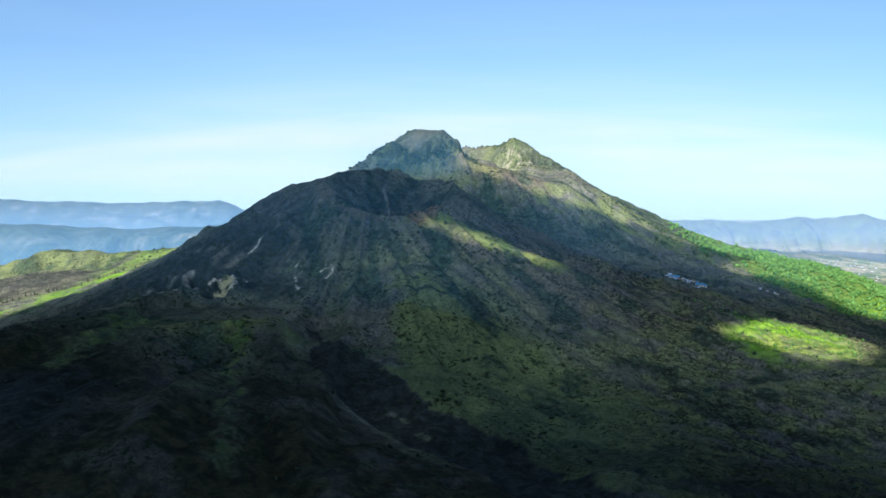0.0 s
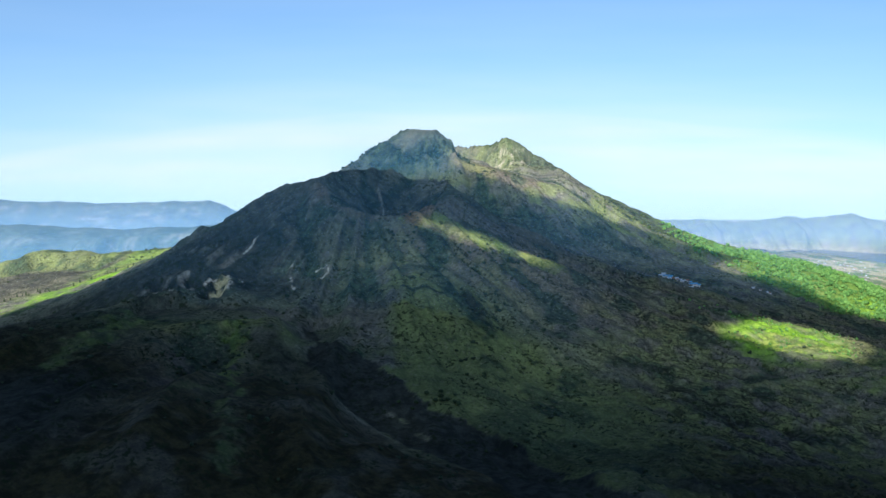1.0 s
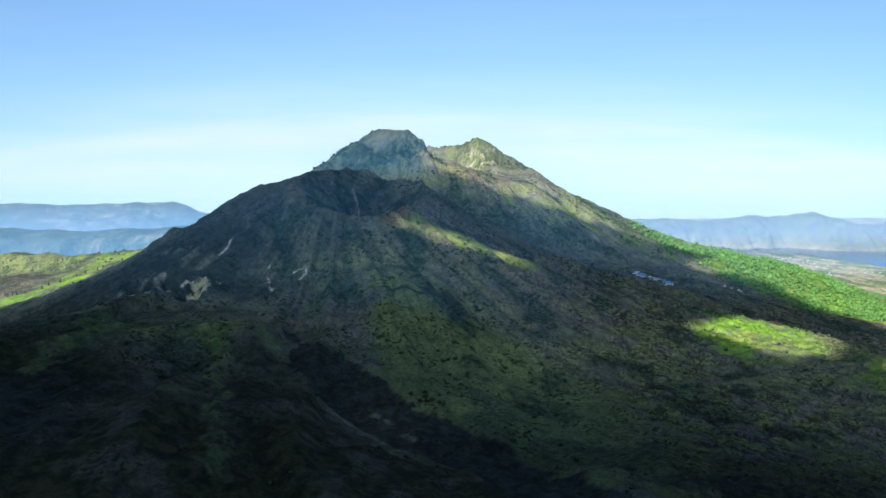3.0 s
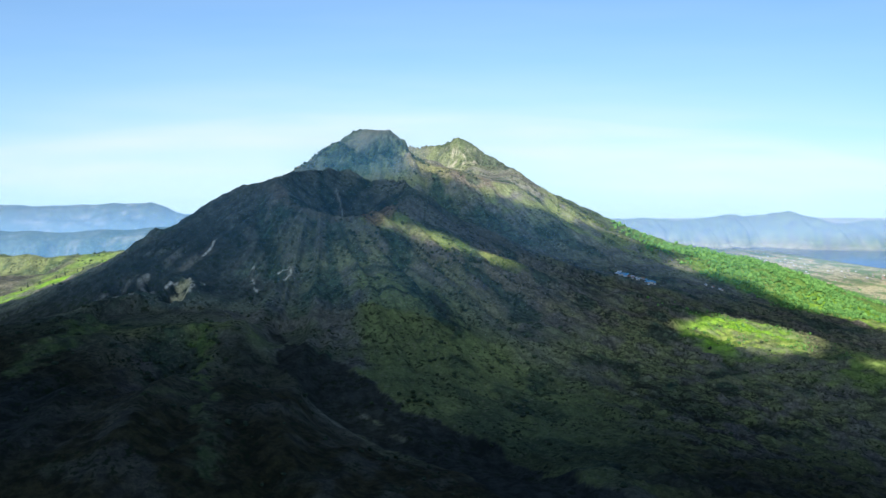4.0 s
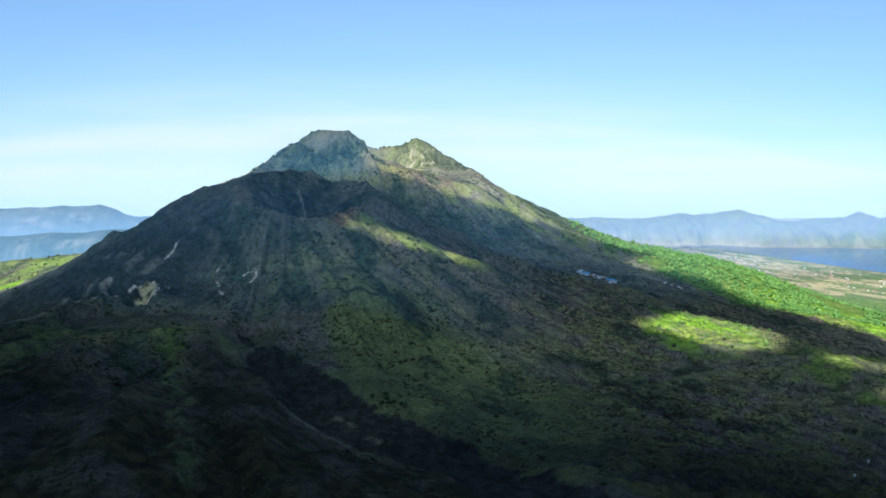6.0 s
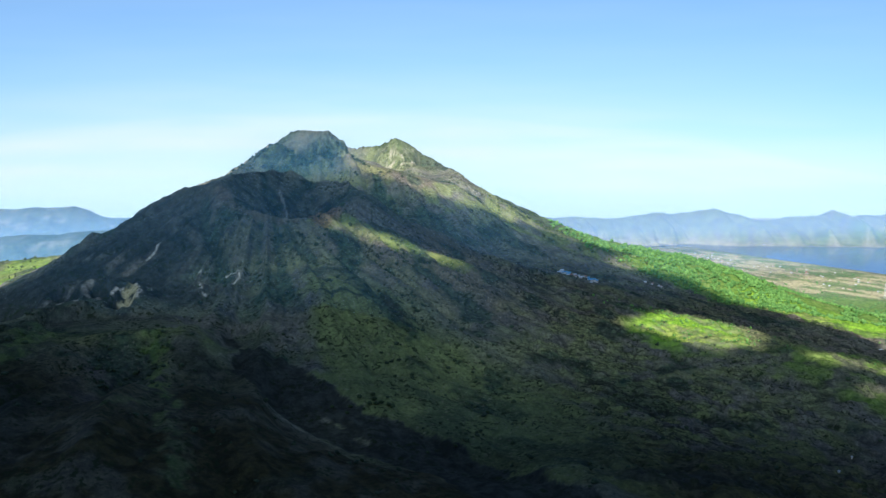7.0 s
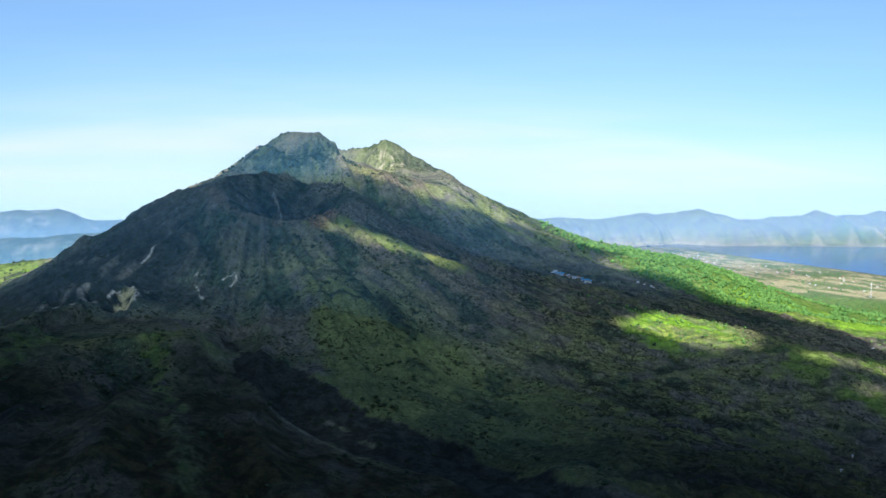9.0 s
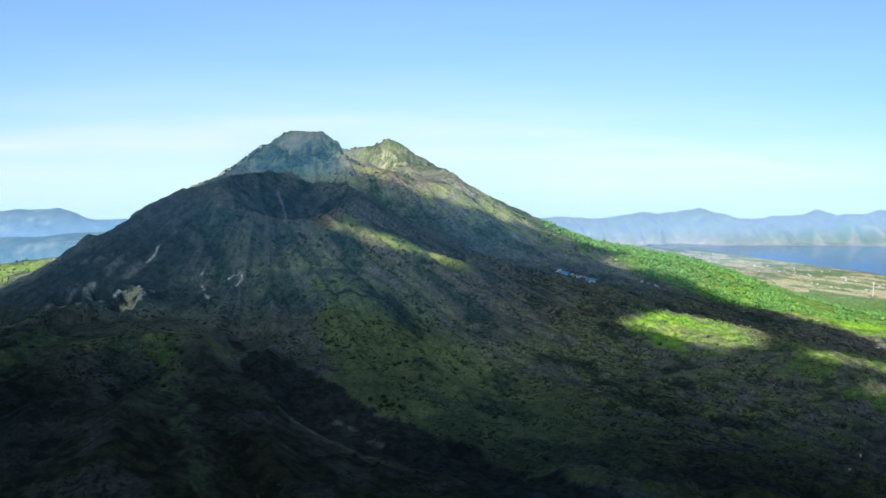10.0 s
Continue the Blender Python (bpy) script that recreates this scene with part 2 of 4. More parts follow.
def cone(x, y, cx, cy, top, flat, fall, foot=38.5):
    r = np.maximum(np.hypot(x - cx, y - cy) - flat, 0.0)
    return foot + (top - foot) * np.exp(-r / fall)


def along(x, y, line):
    """Distance from a line of points (x, y, ...), and the share of the way along it."""
    best, share = np.full(np.shape(x), 1e9), np.zeros(np.shape(x))
    n = len(line) - 1
    for k in range(n):
        (ax, ay), (bx, by) = line[k][:2], line[k + 1][:2]
        dx, dy = bx - ax, by - ay
        u = np.clip(((x - ax) * dx + (y - ay) * dy) / (dx * dx + dy * dy), 0, 1)
        d = np.hypot(x - ax - u * dx, y - ay - u * dy)
        near = d < best
        best, share = np.where(near, d, best), np.where(near, (k + u) / n, share)
    return best, share


def ridge(x, y, line, high, wide, power=1.0):
    """A crest along a line, with straight flanks."""
    d, u = along(x, y, line)
    return high * np.exp(-(d / wide) ** power)


# broad rises and hollows of the slopes: x, y, height, width
KNOLLS = [
    (1250, 2650, -64, 200), (-350, 1350, 47, 70), (100, 3050, 54, 200), (900, 2100, 39, 70),
    (-800, 1550, -49, 200), (150, 2450, -48, 70), (0, 1050, -32, 120), (550, 2400, -24, 120),
    (-600, 2350, -32, 120), (250, 750, 29, 200), (-900, 2100, 26, 120), (700, 1350, 36, 120),
    (-150, 2050, 14, 200), (300, 1600, -16, 200), (-50, 1350, 26, 70), (-800, 900, -30, 120),
    (-250, 2400, -25, 70), (150, 2700, 20, 70), (900, 2350, 21, 120), (1150, 2000, -26, 70),
    (-50, 2400, 21, 70), (-250, 2200, 27, 70), (-500, 1250, 19, 120), (700, 2800, -19, 70),
]


def massif(x, y):
    h = cone(x, y, 30, 2429, 508, 193, 680)
    h = smax(h, cone(x, y, -119, 1752, 464, 96, 842), 15.0)
    h = smax(h, cone(x, y, -319, 1833, 436, 78, 314), 15.0)
    h = smax(h, cone(x, y, -343, 1018, 349, 216, 1004), 15.0)
    for cx, cy, high, wide in KNOLLS:
        h = h + bump(x, y, cx, cy, high, wide)
    return h


def shore(x, y):
    """Metres out into the lake from its shores (minus: on land)."""
    near = (x - 1970) * 0.840 + (y - 3090) * 0.543
    far = (y - 4000) + (x - 1270) * 0.216
    return np.minimum(near + 14 * fbm(x, y, 160, 3, 5), -far)


SKYLINE = ([900, 1083, 1180, 1303, 1424, 1544, 1665, 1761, 1859, 1932, 2016, 2087, 2171, 2238, 2261, 2339, 2410, 2481, 2539, 2700, 3400],
           [70, 72, 78, 66, 87, 103, 101, 119, 95, 70, 70, 88, 89, 97, 117, 85, 98, 96, 116, 90, 100])


def caldera(x, y):
    """The far wall round the lake and the terraces under it."""
    far = (y - 4000) + (x - 1270) * 0.216
    r = ridged(x, y, 210, 4, 71)
    crest = np.interp(x, SKYLINE[0], SKYLINE[1]) + 3 * value_noise(x / 34, 0 * x, 16) + 2.5 * value_noise(x / 15, 0 * x, 18)
    spurs = ridged(x, 0.2 * y, 130, 4, 73)
    right = crest * (0.62 * step(-30, 80, far + 85 * spurs) + 0.38 * step(40, 270, far + 130 * spurs)) * step(700, 1000, x)
    right = right + 9 * ridged(x, 0.3 * y, 48, 3, 79) * step(15, 60, right) * step(1.0, 0.8, right / crest)
    crest = np.interp(x, [-2900, -1915, -1721, -1428, -1183, -975, -915, -870, -700], [165, 167, 155, 148, 157, 160, 140, 116, 60]) + 4 * value_noise(x / 60, 0 * x, 8) + 2.5 * value_noise(x / 24, 0 * x, 9)
    rim = crest * step(3900, 4280, y + 60 * r)
    bench = (172 + 14 * value_noise(x / 240, 0 * x, 28) + 6 * value_noise(x / 60, 0 * x, 29)) * step(3120, 3330, y + 0.12 * x + 130 + 90 * ridged(x, 0.3 * y, 150, 4, 75)) * step(-300, -600, x) * (1 - 0.75 * step(3450, 3900, y))
    right = right - 0.35 * np.maximum(far - 260, 0)
    rim = rim - 0.35 * np.maximum(y - 4330, 0)
    return np.maximum(right, np.maximum(rim * step(400, 0, x), bench * (0.93 + 0.05 * r)))


def gullies(x, y, cx, cy, count, seed):
    """Ribs and gullies that run down from a summit."""
    r = np.hypot(x - cx, y - cy)
    a = np.arctan2(y - cy, x - cx) + 0.10 * fbm(x, y, 260, 2, seed + 3)
    u = a * count / 6.2832
    return ridged(u + 40, r / 900 + 0.0 * u, 1.0, 3, seed)


def crater(h, x, y, cx, cy, rim, floor, shape=1.7, skirt=45.0):
    """A bowl inside an uneven rim given by corners (x, y, z), with its outer flank let into the slope."""
    turn = np.arctan2([p[1] - cy for p in rim], [p[0] - cx for p in rim])
    order = np.argsort(turn)
    turn, far, top = (np.array(v)[order] for v in (turn, [math.hypot(p[0] - cx, p[1] - cy) for p in rim], [p[2] for p in rim]))
    a, r = np.arctan2(y - cy, x - cx), np.hypot(x - cx, y - cy)
    edge, crest = np.interp(a, turn, far, period=6.283185), np.interp(a, turn, top, period=6.283185)
    u = r / edge
    bowl = floor + (crest - floor) * np.minimum(u, 1.0) ** shape
    out = h + (crest - h) * np.exp(-(np.maximum(r - edge, 0) / skirt) ** 1.5)
    return np.where(u < 1, bowl, np.where(r < edge + 3.5 * skirt, out, h))


def furrows(x, y):
    """Long ropy ridges that the old lava drew down the slope."""
    r, a = np.hypot(x + 100, y - 1900), np.arctan2(y - 1900, x + 100)
    return ridged(0.2 * r, 760 * a, 13, 3, 47)


def ropes(x, y):
    """Narrower coils of lava, bent into loops."""
    return ridged(0.40 * x + 0.2 * y, y - 0.25 * x, 13, 2, 251)


# smaller swells that finish the slopes: x, y, height, width
SWELLS = [
    (-260, 1150, -34, 45), (-140, 1990, -10, 180), (260, 1350, -20, 180), (460, 2270, -18, 180),
    (-460, 1550, -13, 180), (-300, 2590, -25, 180), (-140, 870, -16, 110), (340, 1950, -19, 70),
    (-180, 1470, -18, 45), (-740, 1910, -11, 180), (-100, 1790, -25, 45), (-20, 2150, -21, 70),
    (-900, 1390, -16, 70), (780, 1950, -13, 70), (-100, 1630, -12, 45), (-740, 910, -12, 180),
    (100, 2150, 12, 45), (-180, 1710, 11, 45), (620, 2470, 22, 45), (740, 2670, -12, 180),
    (620, 2350, -17, 45), (-180, 1030, 12, 45), (220, 1070, -10, 45), (380, 2510, -8, 110),
]
# last touches: hollows beside the spur, the flow's bed, the flanks under the skyline
TOUCHES = [
    (-262, 1058, -36, 42), (-135, 1112, -30, 42), (-75, 1062, -12, 36), (104, 960, -22, 60), (164, 1457, -16, 45), (13, 1508, -7, 40), (32, 1159, 6, 40),
    (-214, 1752, -6, 28), (-885, 2262, 11, 50), (-820, 2250, 5, 40), (-262, 1768, 8, 20), (-185, 2445, -9, 30), (-150, 2470, -8, 28), (-205, 2215, -7, 26), (-90, 2400, 7, 20), (24, 2306, -6, 12), (168, 2600, 6, 14), (928, 2099, -10, 50), (-462, 1828, 9, 15), (-355, 1768, 7, 26), (-310, 1776, 5, 26), (-340, 1880, 8, 26), (345, 2480, -9, 60),
    (930, 2090, -16, 70), (-95, 1002, -15, 38), (-52, 985, -13, 36), (-128, 1045, -10, 36), (-10, 950, -8, 36), (-358, 1222, -13, 26), (580, 2500, -10, 60), (690, 2465, -14, 70), (780, 2420, -16, 70), (880, 2340, -12, 70), (-75, 1765, -14, 40),
]
RIM = [(-208, 1722, 489), (-186, 1775, 495), (-172, 1815, 496), (-136, 1855, 494), (-84, 1880, 485), (-32, 1885, 470), (12, 1850, 464), (26, 1760, 458),
       (0, 1690, 449), (-36, 1640, 432), (-87, 1624, 429), (-125, 1630, 441), (-173, 1648, 460), (-192, 1690, 477)]
VENTS = [(-320, 1380, 20, 336, [(-322, 1354, 351), (-304, 1362, 357), (-298, 1384, 374), (-304, 1404, 379), (-324, 1414, 380), (-343, 1400, 375), (-345, 1374, 362)]),
         (-356, 1402, 20, 356, [(-356, 1378, 366), (-338, 1388, 370), (-336, 1412, 379), (-352, 1426, 385), (-374, 1418, 383), (-378, 1392, 373)]),
         (-398, 1400, 15, 352, [(-398, 1378, 361), (-380, 1390, 368), (-380, 1412, 377), (-398, 1424, 379), (-418, 1410, 368), (-418, 1388, 362)])]
FLOW = [(-172, 1285), (-138, 1215), (-108, 1155), (-80, 1110), (-48, 1068), (-5, 1032), (40, 1000), (72, 940), (100, 868), (130, 780)]
SPUR = [(-250, 1190), (-232, 1080), (-211, 943), (-195, 820), (-190, 700)]


def height(x, y):
    h = massif(x, y)
    # the ground falls away behind the mountain to the caldera floor
    h = h - 150 * step(2250, 2900, y) * step(-350, -800, x) - 45 * step(1000, 1500, x) * step(2300, 2900, y)
    h = h - 20 * step(900, 1200, x) * step(1850, 2150, y) - 42 * step(1120, 1420, x) * step(1950, 2250, y)
    h = h - 190 * step(650, 1000, x) * step(2600, 2950, y)
    # summit crater: a bowl between the two peaks, breached towards the south
    r = np.hypot((x - 78) / 1.0, (y - 2500) / 1.15)
    d, u = along(x, y, [(-78, 2400), (-30, 2350), (8, 2305)])
    dome = 543 - 3.0 * u + 1.5 * value_noise(x / 15, y / 15, 8) - 1.15 * np.maximum(d - 22, 0)
    h = smax(h, dome, 3.0)
    top = np.maximum(dome + 2, 457 - 0.08 * np.abs(x - 100) + 3 * fbm(x, y, 30, 3, 5))
    top = np.maximum(top, 487 + 5 * value_noise(x / 22, y / 22, 3) - 0.9 * np.maximum(np.abs(r - 112) - 9, 0))
    top = top + 90 * step(165, 240, x + 0.3 * (y - 2540)) + 90 * step(-60, -110, x) + 70 * step(2290, 2215, y)
    h = -smax(-(h + 6), -top, 4.0)
    h = h + bump(x, y, 172, 2562, -3, 15) + bump(x, y, 196, 2556, 9, 38) + bump(x, y, 214, 2562, 7, 24) + bump(x, y, 172, 2550, 4, 30) - bump(x, y, 95, 2200, 15, 40) - bump(x, y, 370, 2490, 7, 70) + bump(x, y, 300, 2540, 7, 70) + 5 * ridged(x, y, 26, 3, 57) * bump(x, y, 165, 2555, 1, 40)
    h = h - 38 * step(2566, 2540, y + 4 * fbm(x, y, 14, 3, 77)) * step(105, 150, x) * step(310, 235, x) * step(2310, 2400, y)
    bowl = 432 + 75 * (r / 88) ** 2.4
    h = -smax(-h, -bowl, 5.0)
    # second crater, in front of the summit
    for cx, cy, high, wide in SWELLS:
        h = h + bump(x, y, cx, cy, high, wide)
    h = crater(h, x + 9 * fbm(x, y, 45, 3, 53), y + 9 * fbm(x, y, 45, 3, 55), -88, 1708, RIM, 404, 1.15, 40)
    h = h + 12 * ridged(x, y, 40, 4, 61) * bump(x, y, -95, 1770, 1, 55)
    h = h + ridge(x, y, [(-40, 1640), (40, 1618), (120, 1606), (200, 1620), (270, 1600)], 7, 32, 2.0)
    # hollow beside the left shoulder, basin and vents
    h = h + bump(x, y, -437, 1856, 15, 24) - bump(x, y, -392, 1800, 14, 28) - bump(x, y, -385, 1890, 30, 52) + bump(x, y, -265, 1762, 9, 45)
    h = h - bump(x, y, -386, 1815, 26, 36) - bump(x, y, -340, 1785, 15, 36) - bump(x, y, -425, 1845, 12, 30) + bump(x, y, -442, 1836, 9, 12)
    h = h + bump(x, y, -340, 1445, 15, 38) - bump(x, y, -320, 1352, 12, 26)
    for cx, cy, skirt, floor, rim in VENTS:
        h = crater(h, x + 4 * fbm(x, y, 16, 3, 81), y + 4 * fbm(x, y, 16, 3, 83), cx, cy, rim, floor, 1.5, skirt)
    h = h - bump(x, y, -325, 1370, 8, 8) - bump(x, y, -348, 1408, 12, 8) - bump(x, y, -385, 1393, 12, 10) + 4 * ridged(x, y, 11, 2, 85) * bump(x, y, -345, 1405, 1, 45)
    h = h + ridge(x, y, SPUR, 13, 45)
    d, u = along(x, y, FLOW)
    h = h - 5 * step(52, 34, d + 8 * fbm(x, y, 60, 3, 12))
    d, u = along(x, y, [(-62, 2392), (-30, 2350), (-6, 2318)])
    # the summit dome: a rounded top, steep towards the crater, easing off westwards
    e, west = np.maximum(d - 6, 0), step(20, -60, (x + 55) - 0.3 * (y - 2360))
    e = e + 5 * fbm(x, y, 40, 3, 87) * step(4, 30, e)
    cap = 546 - 1.0 * u - (0.70 * west + 1.3 * (1 - west)) * (np.hypot(e, 22.0) - 22.0) + 1.5 * value_noise(x / 25, y / 25, 8)
    w = step(115, 62, d + 10 * fbm(x, y, 60, 2, 89))
    h = h * (1 - w) + w * cap
    for cx, cy, high, wide in TOUCHES:
        h = h + bump(x, y, cx, cy, high, wide)
    h = h + ridge(x, y, [(-270, 2285), (-235, 2290), (-190, 2320), (-160, 2405), (-115, 2388)], -15, 42, 2.0)
    # ribs, gullies and rough ground
    q = np.hypot(x + 35, y - 2352)
    h = h + 5.5 * gullies(x, y, -35, 2352, 30, 63) * step(34, 80, q) * step(190, 120, q) + 3.0 * ridged(x, y, 24, 3, 69) * step(50, 85, q) * step(190, 120, q)
    up = step(0, 260, h - 130) * step(3000, 2700, y) * (1 - 0.85 * bump(x, y, -35, 2352, 1, 75)) * (1 - 0.97 * bump(x, y, -345, 1395, 1, 60)) * (1 - 0.97 * bump(x, y, -325, 1275, 1, 75))
    h = h + up * ((16.0 * gullies(x, y, 50, 2480, 46, 3) + 7.0 * gullies(x, y, 50, 2480, 120, 5) + 3.6 * gullies(x, y, 50, 2480, 260, 7)) * step(60, 220, np.hypot(x - 50, y - 2480)) * step(1850, 2100, y)
                  + (15.0 * gullies(x, y, -130, 1740, 38, 9) + 6.5 * gullies(x, y, -130, 1740, 96, 13) + 3.0 * gullies(x, y, -130, 1740, 210, 15)) * step(70, 200, np.hypot(x + 130, y - 1740)) * step(2000, 1800, y))
    h = h + (1 - 0.7 * bump(x, y, -35, 2352, 1, 75)) * 5.5 * fbm(x, y, 130, 5, 21) + 4.2 * (1 - 0.7 * step(1180, 1080, y) * step(90, 20, x)) * ridged(x, y, 42, 4, 33) + 1.3 * fbm(x, y, 12, 3, 35)
    # the south side of the summit crater is breached: a low saddle slanting eastwards
    sill = 489 - 0.27 * (x - 50) + 3 * fbm(x, y, 30, 3, 91)
    w = step(35, 60, x) * step(310, 240, x) * step(2110, 2180, y) * step(2500, 2440, y)
    h = h * (1 - w) - w * smax(-h, -sill, 3.0)
    # pressure ridges of the old lava field
    field = step(120, 330, x) * step(2000, 1800, y) * step(330, 290, h)
    wx, wy = x + 60 * fbm(x, y, 130, 3, 41), y + 60 * fbm(x, y, 130, 3, 43)
    vx, vy = x + 34 * fbm(x, y, 85, 3, 241) + 14 * fbm(x, y, 30, 2, 243), y + 34 * fbm(x, y, 85, 3, 245) + 14 * fbm(x, y, 30, 2, 247)
    h = h + field * (4.5 * furrows(wx, wy) + 3.0 * ridged(wx, wy, 60, 4, 49) + 3.4 * ropes(vx, vy))
    # the flat floor of an old crater in front of the vents, its rim worn low
    r = np.hypot((x + 320) / 1.42, y - 1272) + 3 * fbm(x, y, 40, 2, 93)
    w = step(66, 54, r)
    h = h * (1 - w) + w * (352.5 + 0.3 * fbm(x, y, 15, 2, 95)) + 3.0 * np.exp(-((r - 69) / 6) ** 2)
    # ravine under the crater's western lip
    h = h + ridge(x, y, [(-228, 1690), (-226, 1620), (-204, 1550), (-190, 1480)], -11, 13, 2.0)
    # left hill
    d, u = along(x, y, [(-1120, 2290), (-930, 2255), (-800, 2235), (-690, 2190), (-610, 2150)])
    h = h + 46 * (1 - 0.55 * u) * step(95, 15, d + 34 * ridged(x + 0.4 * y, 0.15 * y, 46, 3, 65) * step(5, 40, d)) + 8 * np.exp(-(d / 40) ** 2) * fbm(x, y, 70, 2, 67)
    out = shore(x, y)
    lip = 4.0 - 0.05 * np.minimum(out, 500) + 0.001 * np.minimum(out + 150, 0) ** 2
    flat = step(700, 1000, x) * step(1900, 2200, y) * step(3960, 3860, y)
    h = h * (1 - flat) + flat * smax(h, 6 - 0.035 * np.minimum(out, 0), 6.0)
    land = -smax(-h, -np.clip(lip, -30, 900), 5.0)
    return np.maximum(np.where(y > 2000, land, h), np.where(y > 2600, caldera(x, y) - 25 * step(0, 60, out), -99))


# ---- the ground: one sheet, finest where the slopes face the camera ----
def spaced(marks):
    """Places along an axis: marks of (from, to, spacing)."""
    return np.concatenate([np.arange(a, b, s) for a, b, s in marks])


def sheet(name, xs, ys, zs, mat, values=None):
    nx, ny = len(xs), len(ys)
    gx, gy = np.meshgrid(xs, ys)
    me = bpy.data.meshes.new(name)
    co = np.stack([gx.ravel(), gy.ravel(), zs.ravel()], 1)
    i = (np.arange(ny - 1)[:, None] * nx + np.arange(nx - 1)[None]).ravel()
    quads = np.stack([i, i + 1, i + 1 + nx, i + nx], 1)
    me.vertices.add(len(co))
    me.vertices.foreach_set("co", co.ravel())
    me.loops.add(quads.size)
    me.loops.foreach_set("vertex_index", quads.ravel())
    me.polygons.add(len(quads))
    me.polygons.foreach_set("loop_start", np.arange(len(quads)) * 4)
    me.polygons.foreach_set("use_smooth", np.ones(len(quads), bool))
    me.update(calc_edges=True)
    for key, v in (values or {}).items():
        me.attributes.new(key, "FLOAT", "POINT").data.foreach_set("value", np.clip(v, 0, 1).astype(np.float32).ravel())
    me.materials.append(mat)
    return new(name, me)


def blob(x, y, cx, cy, wx, wy, turn=0.0, soft=0.35):
    """1 inside an oval, 0 outside."""
    c, s = math.cos(radians(turn)), math.sin(radians(turn))
    u, v = ((x - cx) * c + (y - cy) * s) / wx, (-(x - cx) * s + (y - cy) * c) / wy
    return step(1 + soft, 1 - soft, np.hypot(u, v))


xs = spaced([(-2900, -1200, 40), (-1200, -620, 10), (-620, -440, 4), (-440, -150, 2.1), (-150, 420, 2.8), (420, 1000, 3.6), (1000, 1500, 8), (1500, 3000, 13), (3000, 3400, 40)])
ys = spaced([(-2600, 500, 70), (500, 760, 16), (760, 1340, 3.2), (1340, 1600, 2.5), (1600, 1900, 3), (1900, 2300, 4.2), (2300, 2700, 5), (2700, 3100, 13), (3100, 3800, 20), (3800, 4300, 11), (4300, 4900, 60)])
X, Y = np.meshgrid(xs, ys)
Z = height(X, Y)


def dots(x, y, size, seed, share):
    """Clumps that cover about that share of the ground."""
    return step(1 - share - 0.1, 1 - share + 0.1, 0.5 + 0.9 * fbm(x, y, size, 3, seed))


def line(x, y, points, wide):
    d, u = along(x, y, points)
    return step(wide, wide * 0.35, d * (1 + 0.5 * value_noise(x / 7, y / 7, 3)))


N1, N2, N3 = fbm(X, Y, 90, 4, 101), fbm(X, Y, 30, 4, 103), fbm(X, Y, 12, 3, 107)
flow_d, flow_u = along(X, Y, FLOW)
flow = step(38, 34, flow_d + 10 * N2 + 7 * N3 + 30 * step(0.19, 0.05, flow_u) - 9 * step(0.05, 0.2, flow_u) * step(0.5, 0.3, flow_u) - 10 * step(0.3, 0.7, flow_u))
isles = line(X + 6 * N3, Y, [(-62, 1088), (-52, 1072), (-40, 1064)], 5) * step(-0.4, 0.1, N3) + line(X + 6 * N3, Y, [(-38, 1046), (-28, 1034), (-14, 1022)], 6) * step(-0.4, 0.1, N3)
flow = flow * (1 - 0.9 * np.clip(isles, 0, 1))
levee = line(X + 5 * N3, Y + 5 * N2, [(-172, 1190), (-140, 1125), (-112, 1080), (-86, 1048), (-48, 1008), (-8, 978), (30, 940)], 4.5) * step(-0.15, 0.35, N3 + 0.7 * N2)
ribs = gullies(X, Y, 50, 2480, 46, 3) * step(1850, 2100, Y) + gullies(X, Y, -130, 1740, 38, 9) * step(2000, 1800, Y)
west = step(-40, 40, (X + 190) * 0.83 + (Y - 1290) * 0.55 + 25 * N1)
field = step(160, 300, X + 60 * N1) * step(2050, 1900, Y) * step(400, 300, X * 0 + Z)
WX, WY = X + 60 * fbm(X, Y, 130, 3, 41), Y + 60 * fbm(X, Y, 130, 3, 43)
streaks = furrows(WX, WY)
coils = ropes(X + 34 * fbm(X, Y, 85, 3, 241) + 14 * fbm(X, Y, 30, 2, 243), Y + 34 * fbm(X, Y, 85, 3, 245) + 14 * fbm(X, Y, 30, 2, 247))
flank = step(-30, 40, (X - 360) * 0.35 + (Y - 2130) * 0.9 + 20 * N2) * step(250, 420, X)
wood = step(0, 50, (X - 618) * 0.72 + (Y - 2075) * 0.69 + 22 * N2) * step(2900, 2700, Y) * step(1400, 1200, X + 0.3 * (Y - 2200))
plain = np.maximum(step(1150, 1400, X) * step(2000, 2300, Y), step(820, 1000, X) * step(2680, 2850, Y)) * step(3900, 3750, Y) * step(40, 0, shore(X, Y))
town = plain * step(2680, 2800, Y + 0.4 * (X - 1500) + 60 * N1) * step(-0.8, -0.3, N1)
drawn = fbm(0.4 * (0.543 * X - 0.84 * Y), 0.84 * X + 0.543 * Y, 42, 4, 301)
left = step(-540, -600, X) * step(1880, 1960, Y + 0.1 * (X + 700) + 20 * N2) * step(2700, 2500, Y)
far = step(2650, 2850, Y) * (1 - plain)
tongue = step(-650, -740, X) * step(104, 80, np.abs((Y - 2045) - 0.25 * (X + 750)) + 22 * N1)
# strip, patch and verge: greener where sun falls through the gaps, brightness painted in
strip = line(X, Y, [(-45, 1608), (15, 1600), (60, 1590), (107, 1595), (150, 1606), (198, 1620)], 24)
lit_patch = blob(X + 30 * N2, Y + 30 * N2, 552, 1530, 88, 122, -22)
